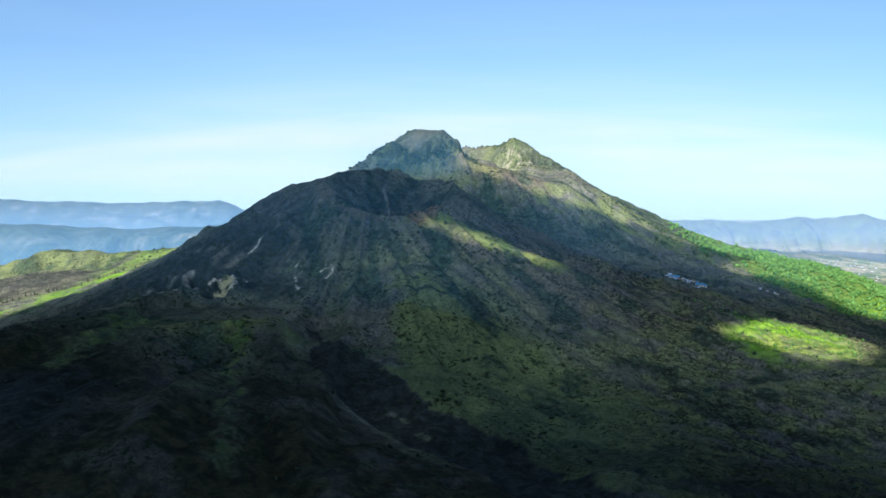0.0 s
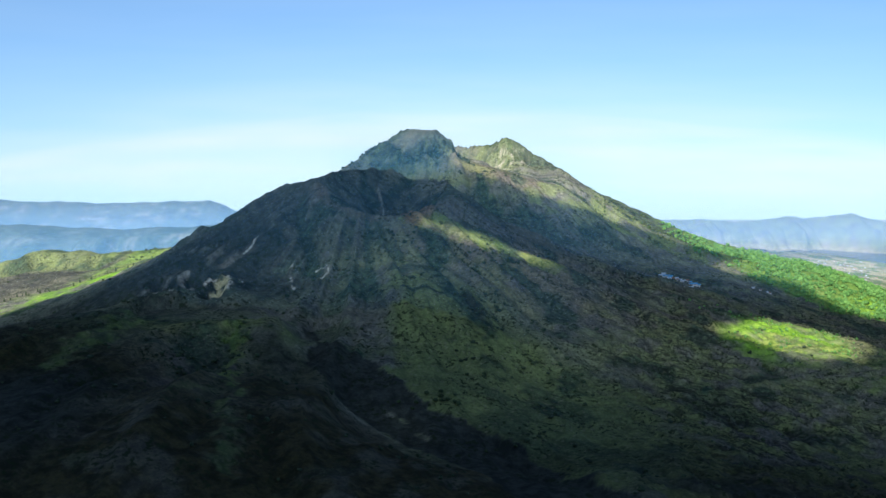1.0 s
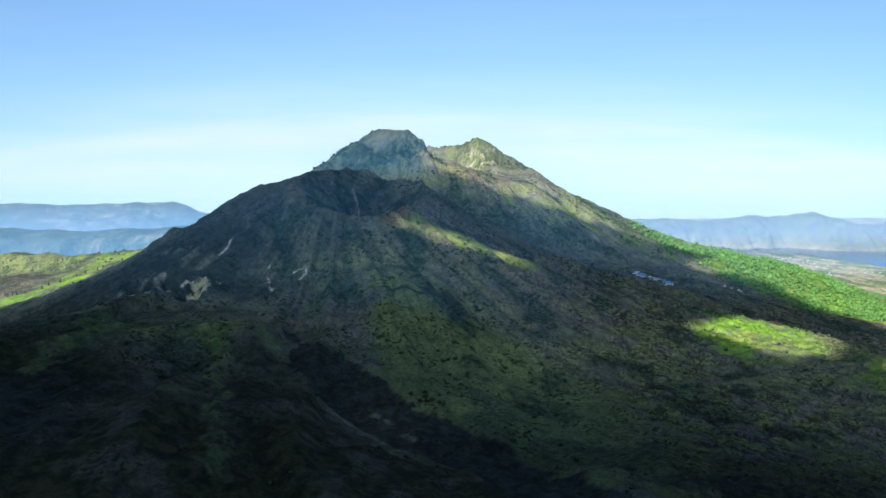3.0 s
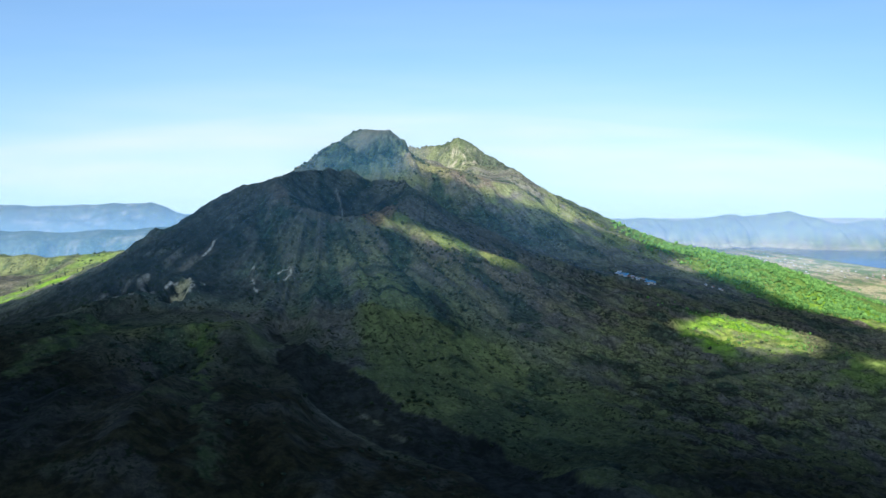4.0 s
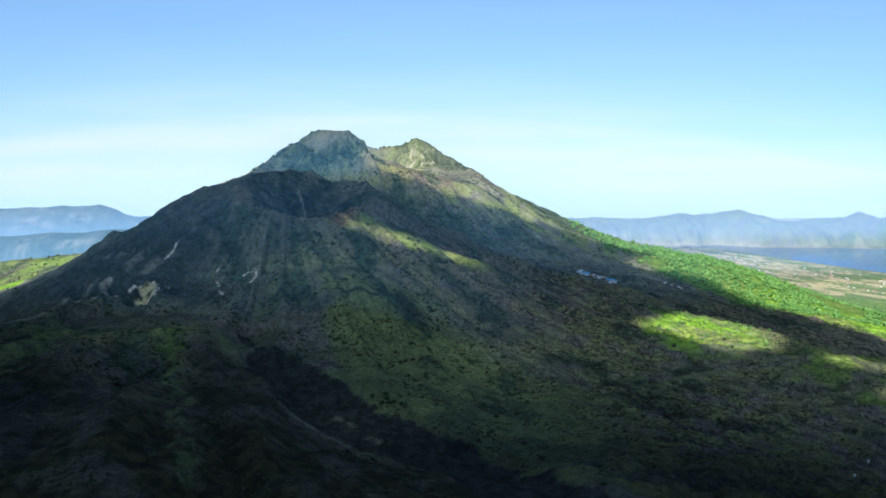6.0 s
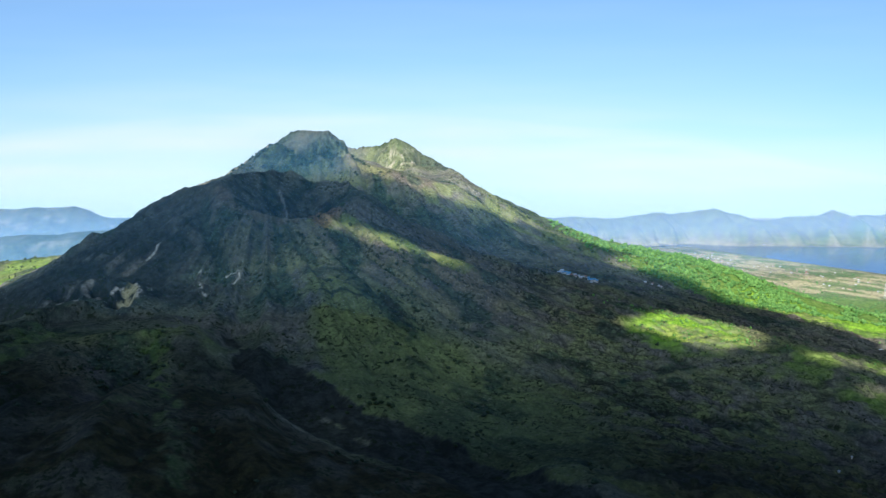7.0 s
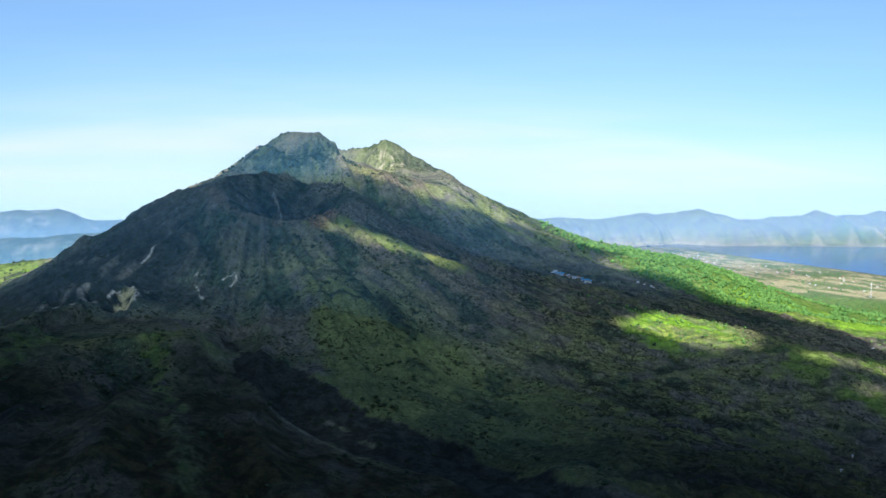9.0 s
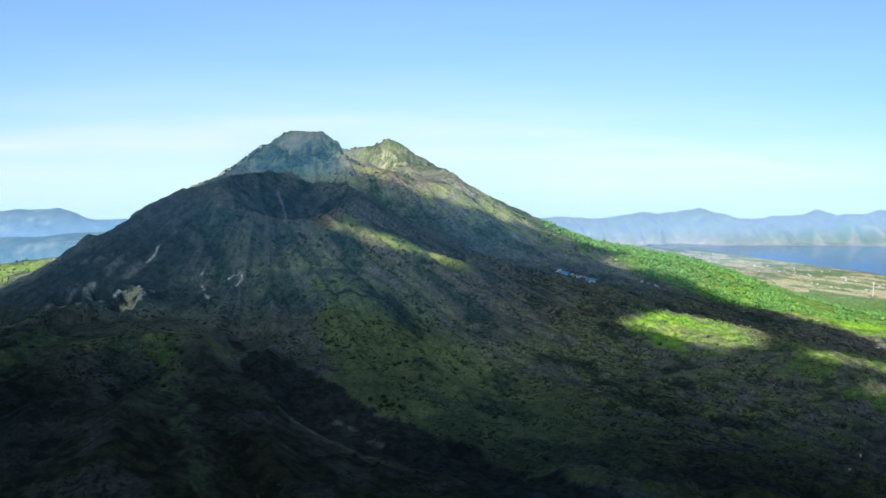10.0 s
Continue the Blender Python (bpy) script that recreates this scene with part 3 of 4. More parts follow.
verge = blob(X + 50 * N2, Y + 25 * N2, 810, 1385, 220, 75, 20) + blob(X, Y + 30 * N2, 692, 1230, 45, 36)
grass = 1.0 * blob(X + 50 * N1, Y + 40 * N2, 75, 1140, 165, 320, 30) * (1 - flow) * step(-85, -35, X + 26 * N2)
grass = grass + (0.38 - 0.2 * step(1450, 1600, Y)) * step(2600, 2400, Y) * step(-0.3, 0.35, N2 + 0.6 * N1 + 0.08 * ribs) * step(900, 1150, Y + 0.3 * X)
grass = grass + 0.8 * blob(X + 60 * N1, Y + 50 * N2, 320, 1010, 230, 200) * step(-0.35, 0.3, N2)
verdure = 1.0 * line(X + 18 * N2 + 10 * N3, Y, [(-262, 1242), (-245, 1180), (-226, 1040), (-213, 960), (-197, 880), (-188, 800)], 13) * step(-0.6, 0.1, N3 + 0.4 * N2) + 0.5 * line(X + 8 * N2, Y, [(-219, 970), (-240, 950), (-268, 925)], 9) + 0.7 * line(X + 14 * N2, Y, [(-365, 1240), (-392, 1190), (-412, 1120), (-425, 1060)], 20)
verdure = verdure * (0.5 + 0.5 * step(880, 1000, Y))
grass = grass + verdure + 0.35 * step(-0.5, 0.2, N3 + N2) * line(X + 14 * N2, Y + 10 * N1, [(-455, 1075), (-420, 1105), (-396, 1150), (-382, 1222)], 26) + 0.3 * blob(X + 50 * N1, Y + 50 * N1, -300, 1090, 150, 190) * step(-0.5, 0.1, N2) + 0.6 * blob(X, Y + 25 * N2, -300, 1222, 135, 32)
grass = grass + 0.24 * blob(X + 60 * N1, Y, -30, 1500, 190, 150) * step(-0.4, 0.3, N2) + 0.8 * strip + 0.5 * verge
grass = grass + 0.65 * blob(X, Y, 175, 2560, 110, 130) * step(-0.5, 0.2, N2) + 0.75 * flank * step(-0.5, 0.1, N2) + 0.50 * field * step(-0.5, 0.3, N2 + 0.6 * N3) * step(900, 450, X + 0.4 * (1200 - Y)) + 0.8 * left * (1 - tongue)
grass = grass + 0.7 * blob(X, Y, 190, 2150, 190, 100) * step(-0.3, 0.3, N2) + 0.35 * blob(X, Y, -60, 2300, 130, 170)
# meadow green; on patch, strip and verge it also paints in sunlight
lush = lit_patch * (0.40 + 0.60 * step(-0.45, 0.0, N2 - 0.5 * streaks + 0.5 * N3 + 0.15)) + 0.5 * wood * step(570, 660, X) + 0.55 * plain * (1 - town) + 0.35 * town * step(-0.08, 0.08, drawn) + 0.9 * blob(X + 60 * N1, Y + 40 * N2, 1080, 1900, 200, 170) * step(-0.5, 0.0, N2) + 0.22 * strip * step(-0.6, 0.1, N2) * step(-60, 10, X) + 0.04 * blob(X + 20 * N2, Y, 165, 2575, 100, 60) + 0.32 * verge * step(-0.2, 0.2, N2) + 0.20 * verdure * step(-0.3, 0.2, N3)
meadow = step(-530, -580, X) * line(X + 14 * N2, Y + 14 * N2, [(-1000, 1760), (-835, 1845), (-782, 1872), (-720, 1893), (-640, 1940), (-560, 2010)], 74)
lush = lush + 0.8 * meadow * step(-0.5, 0.2, N2) + 0.35 * left * step(-760, -680, X) * step(-0.4, 0.2, N2)
# valley under the summit cone: shade painted in with the scrub colour
scrub_shade = 0.8 * blob(X + 30 * N2, Y + 20 * N2, 185, 2010, 150, 62, -8) * step(-0.5, 0.0, N2) + 0.6 * blob(X + 20 * N2, Y, 60, 1770, 60, 40)
# ravine lines darkened in colour, part scrub, part shade
scrub_shade = scrub_shade + 0.5 * blob(X + 20 * N2, Y, -125, 1290, 70, 110) * step(-0.3, 0.2, N2) + 0.95 * line(X + 8 * N2, Y, [(-232, 1665), (-222, 1605), (-198, 1545), (-186, 1480)], 15) + 0.75 * line(X + 14 * N2, Y, [(-24, 1565), (-8, 1500), (4, 1440), (8, 1400)], 17) * step(-0.5, 0.1, N3 + N2) + 0.95 * line(X + 6 * N2, Y, [(16, 1398), (37, 1362), (64, 1322)], 20) + 0.9 * line(X, Y + 6 * N2, [(-52, 1368), (-22, 1377), (2, 1372), (18, 1388)], 7) + 0.8 * line(X + 8 * N2, Y, [(-100, 1590), (-85, 1530), (-60, 1480)], 14)
# gully bottoms get the dark tone, standing in for crease shade
scrub_shade = scrub_shade + 0.7 * wood + 0.95 * step(0.05, -0.35, ribs + 0.4 * N2) * step(330, 380, Z) * step(2650, 2500, Y) + 0.8 * dots(X, Y, 60, 113, 0.16) * step(2650, 2500, Y) + 0.8 * blob(X + 30 * N2, Y + 30 * N2, -275, 1150, 40, 75) + 0.7 * blob(X + 20 * N2, Y + 30 * N2, -5, 1520, 18, 60)
scrub_shade = scrub_shade + 0.95 * blob(X + 30 * N2, Y, -60, 2290, 120, 100) * step(0.08, 0.2, N2) + 0.6 * blob(X + 20 * N2, Y, -40, 1725, 70, 40) + 0.5 * plain * (1 - town) * step(2300, 2450, Y) + 0.75 * town * step(0.06, 0.2, drawn) + 0.9 * far * step(0.6, 0.1, N2) * step(900, 600, X) + 0.75 * blob(X + 40 * N2, Y, -80, 2260, 120, 90) * step(0.05, 0.25, N3 + 0.5 * N1) + 0.8 * blob(X, Y + 30 * N2, 40, 2050, 150, 40) * step(-0.1, 0.2, N2) + 0.6 * dots(X, Y, 110, 127, 0.3) * blob(X, Y, 220, 1150, 220, 220)
# lava flow and rock; crater bowl and vent holes are painted dark as shade
basalt_shade = 0.92 * flow + 0.95 * blob(X + 40 * N1, Y + 40 * N1, -650, 1580, 190, 190) + 1.0 * blob(X + 16 * N2, Y + 14 * N2, -102, 1770, 98, 108) + 0.9 * blob(X + 10 * N2, Y, 52, 1378, 15, 42, 20) + 0.9 * blob(X + 6 * N2, Y, -387, 1395, 17, 17) + blob(X + 4 * N2, Y, -328, 1385, 10, 11) + 0.9 * blob(X + 4 * N2, Y, -347, 1409, 10, 13) + 0.8 * blob(X + 8 * N2, Y + 8 * N2, -279, 1400, 13, 26)
basalt_shade = basalt_shade + 0.55 * field * step(-0.02, -0.30, streaks + 0.3 * N2) * (1 - 0.7 * lit_patch) + 0.75 * field * step(-0.05, -0.4, coils) * step(-0.5, 0.2, N1 + N2 + 0.3) * (1 - 0.5 * lit_patch) + 0.62 * tongue * (1 - 0.5 * step(0, 0.4, N2)) + 0.55 * blob(X + 40 * N1, Y + 30 * N1, -530, 1420, 150, 150)
# western flank: dark lava plus its shaded side painted in
basalt_shade = basalt_shade + 0.7 * blob(X + 30 * N1, Y, -400, 1560, 140, 150) * step(-0.3, 0.3, N2 + 0.3 * ribs) + 0.8 * blob(X + 30 * N2, Y, 310, 880, 120, 22)
pale = line(X, Y, [(-309, 1556), (-297, 1572), (-292, 1585)], 1.5) + line(X, Y, [(-226, 1500), (-222, 1470), (-209, 1425)], 2.2) * step(-0.3, 0.4, N3) + line(X, Y, [(-186, 1488), (-168, 1484), (-166, 1474), (-176, 1452)], 1.5)
pale = pale + line(X, Y, [(-398, 1368), (-384, 1374), (-374, 1368)], 2.6) + 0.4 * line(X + 3 * N3, Y, [(-364, 1426), (-372, 1411), (-367, 1394), (-356, 1383)], 6) + line(X, Y, [(-354, 1380), (-350, 1378)], 4) + line(X, Y, [(-320, 1408), (-330, 1398), (-332, 1388)], 1.8) + line(X, Y, [(-291, 1428), (-284, 1414)], 2.6) * step(-0.3, 0.2, N3) + line(X, Y, [(-298, 1400), (-292, 1384), (-290, 1372)], 2.4) * step(-0.2, 0.2, N3) + 0.25 * line(X + 4 * N3, Y, [(-415, 1372), (-396, 1410), (-366, 1434), (-330, 1442), (-300, 1452)], 4) + 0.35 * line(X, Y, [(-108, 1815), (-97, 1770), (-88, 1700), (-84, 1650)], 2.4)
# first term lightens the ribs, relief painted into the colour
pale = pale + 0.05 * step(0.15, 0.5, ribs + 0.5 * N3) * step(380, 430, Z) * step(2600, 2500, Y) + 0.35 * town * step(-0.15, -0.3, drawn) * step(-0.1, 0.2, N3) + 0.3 * blob(X + 20 * N2, Y, -20, 2345, 80, 60) + far * np.maximum(0.20 * step(60, 20, Z) * step(0.0, 0.35, ridged(X, 0.12 * Y, 80, 3, 131)) * step(-140, -100, Y - 4000 + 0.216 * (X - 1270)), 0.04 * step(-300, -500, X) * step(0.0, 0.5, ridged(X, 0.15 * Y, 110, 3, 131))) + 0.3 * far * step(700, 900, X) * step(-160, -140, Y - 4000 + 0.216 * (X - 1270)) * step(16, 8, Z) + 0.55 * blob(X, Y, 190, 2535, 52, 42) * step(0.0, 0.4, N3 + 0.4 * N2) * step(494, 480, Z)
rust = 0.07 * field * (1 - lit_patch) + 0.14 * step(-150, 50, X) * step(1350, 1550, Y) * step(2000, 1900, Y) * step(-0.4, 0.2, N1) + 0.75 * blob(X + 10 * N3, Y + 10 * N3, -40, 1628, 26, 44) + 0.35 * blob(X, Y, -60, 1660, 50, 30) + 0.3 * line(X, Y, [(-101, 1782), (-90, 1720), (-84, 1650)], 14)
rust = rust + 0.22 * blob(X + 30 * N2, Y, 120, 2180, 120, 70) + 0.45 * blob(X + 10 * N2, Y, -30, 2335, 62, 34)
sulphur = town * (0.12 + 0.60 * step(0.08, -0.12, drawn) * step(-0.5, 0.1, N3 + N1 + 0.2)) + 0.75 * blob(X + 8 * N3, Y + 8 * N3, -309, 1387, 13, 26, 0, 0.12) * step(-0.3, -0.1, N3) 
rust = rust + 0.16 * blob(X + 40 * N1, Y, 190, 1590, 130, 150) * step(-0.5, 0.2, N2)
# slopes below the western flank, dimmed further in colour
basalt_shade = basalt_shade + 0.5 * blob(X + 30 * N1, Y + 30 * N2, -270, 1510, 150, 130) * step(-0.6, 0.1, N2 + 0.4 * N1)
basalt_shade = basalt_shade + 0.65 * blob(X + 12 * N2, Y + 12 * N2, -206, 1162, 27, 42, 20) * step(-0.6, 0.0, N2)
rust = rust + 0.14 * blob(X + 30 * N1, Y + 30 * N1, -345, 1130, 50, 90) * step(-0.4, 0.2, N2)
grass = grass + 0.6 * blob(X + 30 * N2, Y + 30 * N2, 640, 1475, 90, 110, -25)
# holes of the vents, their inner shade put into the colour
pits = np.clip(blob(X + 4 * N3, Y, -326, 1368, 13, 13, 0, 0.15) + blob(X, Y, -347, 1409, 9, 12) + blob(X, Y, -387, 1395, 17, 17), 0, 1)
pale, sulphur = pale * (1 - pits), sulphur * (1 - 0.9 * pits)
# brown earth that also paints the near ground darker towards the viewpoint
loam_shade = 0.95 * step(1160, 880, Y + 0.1 * np.abs(X + 200) + 90 * N1) * step(260, 40, X + 60 * N1) * (1 - 0.3 * step(0.0, 0.4, N2)) + 0.8 * step(1130, 850, Y + 80 * N1) * step(160, 300, X)
loam_shade = np.clip(loam_shade * (1 - 0.6 * line(X + 14 * N2, Y, [(-455, 1075), (-420, 1105), (-396, 1150), (-382, 1222)], 28)) + 0.9 * blob(X + 40 * N1, Y + 40 * N1, -500, 940, 140, 260, -12) + 0.55 * blob(X + 40 * N1, Y + 30 * N1, -160, 1080, 60, 110), 0, 1) * (1 - np.clip(0.9 * verdure + 0.35 * levee, 0, 1))
basalt_shade, rust = basalt_shade * (1 - 0.85 * np.clip(verdure + meadow, 0, 1)), rust + 0.12 * blob(X + 60 * N1, Y + 60 * N1, -300, 1030, 150, 200)
ash = gullies(X, Y, -130, 1740, 96, 13)
basalt_shade = basalt_shade + 0.42 * blob(X + 30 * N1, Y + 30 * N1, -380, 1640, 190, 210) * step(0.5, -0.2, ash) + 0.9 * pits
cinder = blob(X + 20 * N2, Y, -375, 1640, 170, 190, 0, 0.2)
scrub_shade, grass = scrub_shade * (1 - 0.85 * cinder), grass * (1 - 0.85 * cinder)
# first blob dims the near western corner, the next darkens the cinder flank
basalt_shade = basalt_shade + 0.9 * blob(X + 40 * N1, Y + 40 * N1, -430, 890, 110, 150) + 0.5 * cinder * step(-0.5, 0.3, N1 + 0.5 * N2 + 0.3) + 0.3 * blob(X + 30 * N1, Y + 20 * N1, -330, 1440, 130, 70)
rust = rust + 0.15 * blob(X + 30 * N1, Y, -330, 1620, 150, 190) * step(-0.1, 0.5, ash)
pale = pale + 0.12 * levee + 0.12 * isles
basalt_shade = np.clip(basalt_shade + 0.28 * blob(X, Y + 4 * N2, -320, 1272, 88, 62, 0, 0.1), 0, 1) * (1 - 0.6 * np.clip(levee, 0, 1))
rust = rust + 0.16 * line(X + 8 * N2, Y, [(-285, 1755), (-325, 1690), (-368, 1610)], 7) + 0.14 * line(X + 8 * N2, Y, [(-268, 1740), (-290, 1680), (-318, 1600)], 6)
# ravine under the western lip, its shade painted dark
scrub_shade = scrub_shade + 0.9 * line(X + 6 * N2, Y, [(-228, 1690), (-226, 1620), (-204, 1550), (-190, 1480)], 13)
rust = rust + 0.3 * blob(X + 5 * N3, Y + 5 * N3, -368, 1402, 40, 28, 0, 0.15)
basalt_shade = basalt_shade + 0.6 * blob(X + 5 * N3, Y + 5 * N3, -366, 1401, 42, 26, 0, 0.15)
# streaky tone that follows the relief: painted shade in creases, lighter ribs
rill_shade = 0.5 + 0.42 * np.where(Y > 1950, 0.5 * gullies(X, Y, 50, 2480, 120, 5) + 0.8 * gullies(X, Y, 50, 2480, 300, 7), 0.20 * gullies(X, Y, -130, 1740, 96, 13) + 0.30 * gullies(X, Y, -130, 1740, 260, 15)) + 0.45 * N2 + 0.3 * N3
pale = pale + 0.9 * blob(X + 8 * N3, Y + 8 * N3, -307, 1386, 13, 28, 0, 0.12) * step(-0.2, 0.05, N3) * (1 - pits)
scrub_shade = scrub_shade + 0.9 * blob(X + 14 * N2, Y, -398, 1832, 34, 36) + 0.6 * blob(X + 20 * N2, Y, -372, 1788, 42, 46) * step(-0.3, 0.1, N2)
pale = pale + 0.5 * line(X + 10 * N2, Y, [(-1085, 3215), (-1045, 3210), (-1036, 3130)], 13) + 0.35 * line(X + 14 * N2, Y, [(-1330, 3190), (-1310, 3110)], 15)
furrowed = ridged(X + 0.4 * Y, 0.15 * Y, 46, 3, 65)
# grooves of the left hill painted darker than its ribs
scrub_shade = scrub_shade + 0.7 * left * (1 - tongue) * step(2120, 2160, Y) * step(0.0, -0.35, furrowed)
rust = rust + 0.1 * tongue
lip = line(X + 8 * N2, Y + 8 * N2, [(-206, 1700), (-186, 1646), (-130, 1612), (-88, 1604)], 18)
scrub_shade, grass, rust = scrub_shade * (1 - 0.7 * lip), grass * (1 - 0.3 * lip), rust + 0.22 * lip
ribbed = gullies(X, Y, -35, 2352, 30, 63)
# dome: creases painted dark with scrub, ribs left lighter with grass
scrub_shade = scrub_shade + 0.85 * blob(X, Y, -55, 2300, 130, 105) * step(-0.02, -0.35, ribbed + 0.6 * N3) * step(26, 50, np.hypot(X + 35, Y - 2345))
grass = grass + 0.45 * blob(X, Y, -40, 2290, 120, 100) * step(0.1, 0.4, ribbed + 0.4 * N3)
inner = blob(X, Y, -95, 1762, 95, 105)
basalt_shade = basalt_shade * (1 - 0.38 * inner * step(0.0, 0.4, ridged(X + 0.5 * Y, Y - 0.3 * X, 30, 3, 311) + 0.4 * N3))
basalt_shade = basalt_shade + 0.3 * blob(X + 20 * N2, Y, 120, 1760, 130, 90) * step(-0.4, 0.2, N2 + 0.5 * N1)
pale = pale * (1 - 0.6 * blob(X, Y, -340, 1400, 70, 45) * step(0.05, -0.25, N3 + 0.5 * N2))
rope = field * (0.25 + 0.45 * step(-0.4, 0.3, N1 + 0.5 * N2)) * (1 - 0.45 * lit_patch) + 0.16 * step(-250, -150, X) * step(1950, 1850, Y) * step(1250, 1350, Y) * (1 - field)
COVER = {"rope": rope, "rill_shade": rill_shade, "loam_shade": loam_shade, "grass": grass, "lush": lush, "scrub_shade": scrub_shade, "basalt_shade": basalt_shade, "pale": pale, "rust": rust, "sulphur": sulphur}

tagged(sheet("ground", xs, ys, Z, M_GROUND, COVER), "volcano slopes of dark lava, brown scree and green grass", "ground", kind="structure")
lake = sheet("water", spaced([(900, 3400, 100)]), spaced([(2700, 4500, 100)]), np.zeros((18, 25)), M_WATER)
tagged(lake, "calm blue crater lake below the caldera wall", "lake", kind="structure")


# ---- unseen cloud bank added for shade, and sheets tinted as haze ----
def faceted(name, verts, faces, mat, smooth=False):
    """A mesh from arrays of corners and triangles."""
    verts, faces = np.asarray(verts, float), np.asarray(faces, np.int64)
    me = bpy.data.meshes.new(name)
    me.vertices.add(len(verts))
    me.vertices.foreach_set("co", verts.ravel())
    me.loops.add(faces.size)
    me.loops.foreach_set("vertex_index", faces.ravel())
    me.polygons.add(len(faces))
    me.polygons.foreach_set("loop_start", np.arange(len(faces)) * faces.shape[1])
    me.polygons.foreach_set("use_smooth", np.full(len(faces), smooth))
    me.update(calc_edges=True)
    me.materials.append(mat)
    return me


def ball(level):
    bm = bmesh.new()
    bmesh.ops.create_icosphere(bm, subdivisions=level, radius=1)
    v, f = np.array([p.co[:] for p in bm.verts]), np.array([[p.index for p in q.verts] for q in bm.faces])
    bm.free()
    return v, f


BALLS = {k: ball(k) for k in (1, 2, 3)}


def inside(x, y, outline):
    odd, n = np.zeros(np.shape(x), bool), len(outline)
    for k in range(n):
        (ax, ay), (bx, by) = outline[k], outline[(k + 1) % n]
        if ay != by:
            odd ^= ((ay > y) != (by > y)) & (x < (bx - ax) * (y - ay) / (by - ay) + ax)
    return odd


# unseen bank: outlines and gaps projected back from the shade edges the camera sees
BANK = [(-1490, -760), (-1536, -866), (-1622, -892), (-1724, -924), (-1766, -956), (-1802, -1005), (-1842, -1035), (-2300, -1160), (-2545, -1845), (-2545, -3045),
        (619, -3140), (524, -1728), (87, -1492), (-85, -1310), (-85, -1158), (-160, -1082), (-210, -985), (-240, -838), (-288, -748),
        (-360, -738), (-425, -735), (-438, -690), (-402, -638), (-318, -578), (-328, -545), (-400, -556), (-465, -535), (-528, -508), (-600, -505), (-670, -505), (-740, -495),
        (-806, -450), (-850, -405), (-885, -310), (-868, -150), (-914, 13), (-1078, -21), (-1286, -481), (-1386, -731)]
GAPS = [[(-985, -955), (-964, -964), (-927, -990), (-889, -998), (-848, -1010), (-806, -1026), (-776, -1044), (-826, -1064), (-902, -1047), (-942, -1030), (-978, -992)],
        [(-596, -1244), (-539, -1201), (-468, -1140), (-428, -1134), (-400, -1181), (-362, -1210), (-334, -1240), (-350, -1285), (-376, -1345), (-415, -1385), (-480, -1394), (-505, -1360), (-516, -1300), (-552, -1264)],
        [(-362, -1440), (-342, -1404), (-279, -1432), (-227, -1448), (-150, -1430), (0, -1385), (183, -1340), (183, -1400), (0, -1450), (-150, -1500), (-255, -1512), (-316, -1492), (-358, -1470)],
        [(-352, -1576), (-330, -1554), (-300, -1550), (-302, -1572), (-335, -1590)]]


def shading_cloud_bank(base, cell=9.0):
    """A broken bank of cumulus out of view, flat below and billowing above, with the gaps that let the sun through."""
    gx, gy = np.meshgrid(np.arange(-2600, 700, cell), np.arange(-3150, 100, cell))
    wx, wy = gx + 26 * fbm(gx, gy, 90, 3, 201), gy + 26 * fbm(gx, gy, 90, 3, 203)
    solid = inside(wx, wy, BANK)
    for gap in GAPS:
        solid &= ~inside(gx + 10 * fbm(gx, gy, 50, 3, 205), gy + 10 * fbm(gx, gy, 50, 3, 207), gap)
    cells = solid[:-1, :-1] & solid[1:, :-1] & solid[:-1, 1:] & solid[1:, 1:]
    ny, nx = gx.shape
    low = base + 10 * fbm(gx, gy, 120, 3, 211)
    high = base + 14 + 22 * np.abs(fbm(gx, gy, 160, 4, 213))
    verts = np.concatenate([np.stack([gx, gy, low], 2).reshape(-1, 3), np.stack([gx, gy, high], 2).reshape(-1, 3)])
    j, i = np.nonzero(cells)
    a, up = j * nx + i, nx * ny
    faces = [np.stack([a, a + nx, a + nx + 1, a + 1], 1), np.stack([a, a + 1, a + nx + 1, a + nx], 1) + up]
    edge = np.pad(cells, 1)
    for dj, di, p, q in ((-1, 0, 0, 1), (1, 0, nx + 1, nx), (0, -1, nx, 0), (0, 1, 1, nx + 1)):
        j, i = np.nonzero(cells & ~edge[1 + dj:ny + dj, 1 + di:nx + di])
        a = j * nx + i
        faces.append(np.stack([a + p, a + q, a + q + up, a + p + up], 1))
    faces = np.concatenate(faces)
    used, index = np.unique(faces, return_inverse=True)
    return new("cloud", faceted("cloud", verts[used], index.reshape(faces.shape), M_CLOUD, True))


tagged(shading_cloud_bank(2600.0), "unseen white cumulus bank added between sun and mountain to shade it", "cloud", kind="structure")
# upright sheets added as stand-ins for haze, tinting whatever the camera sees behind
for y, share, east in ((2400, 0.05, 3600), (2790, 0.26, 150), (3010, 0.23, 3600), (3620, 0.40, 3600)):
    veil = sheet("haze", np.array([-3200.0, east]), np.array([0.0, 1.0]), np.array([[-60.0, -60.0], [420.0, 420.0]]), haze_sheet_material(share, ((25, 0.0), (120, 1.0), (380, 0.0)), (0.07, 0.29, 0.57) if east < 1000 else (0.17, 0.32, 0.58)))
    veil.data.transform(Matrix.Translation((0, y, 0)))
    tagged(veil, "flat tinted sheet standing in for haze over the caldera floor", "haze", kind="structure")
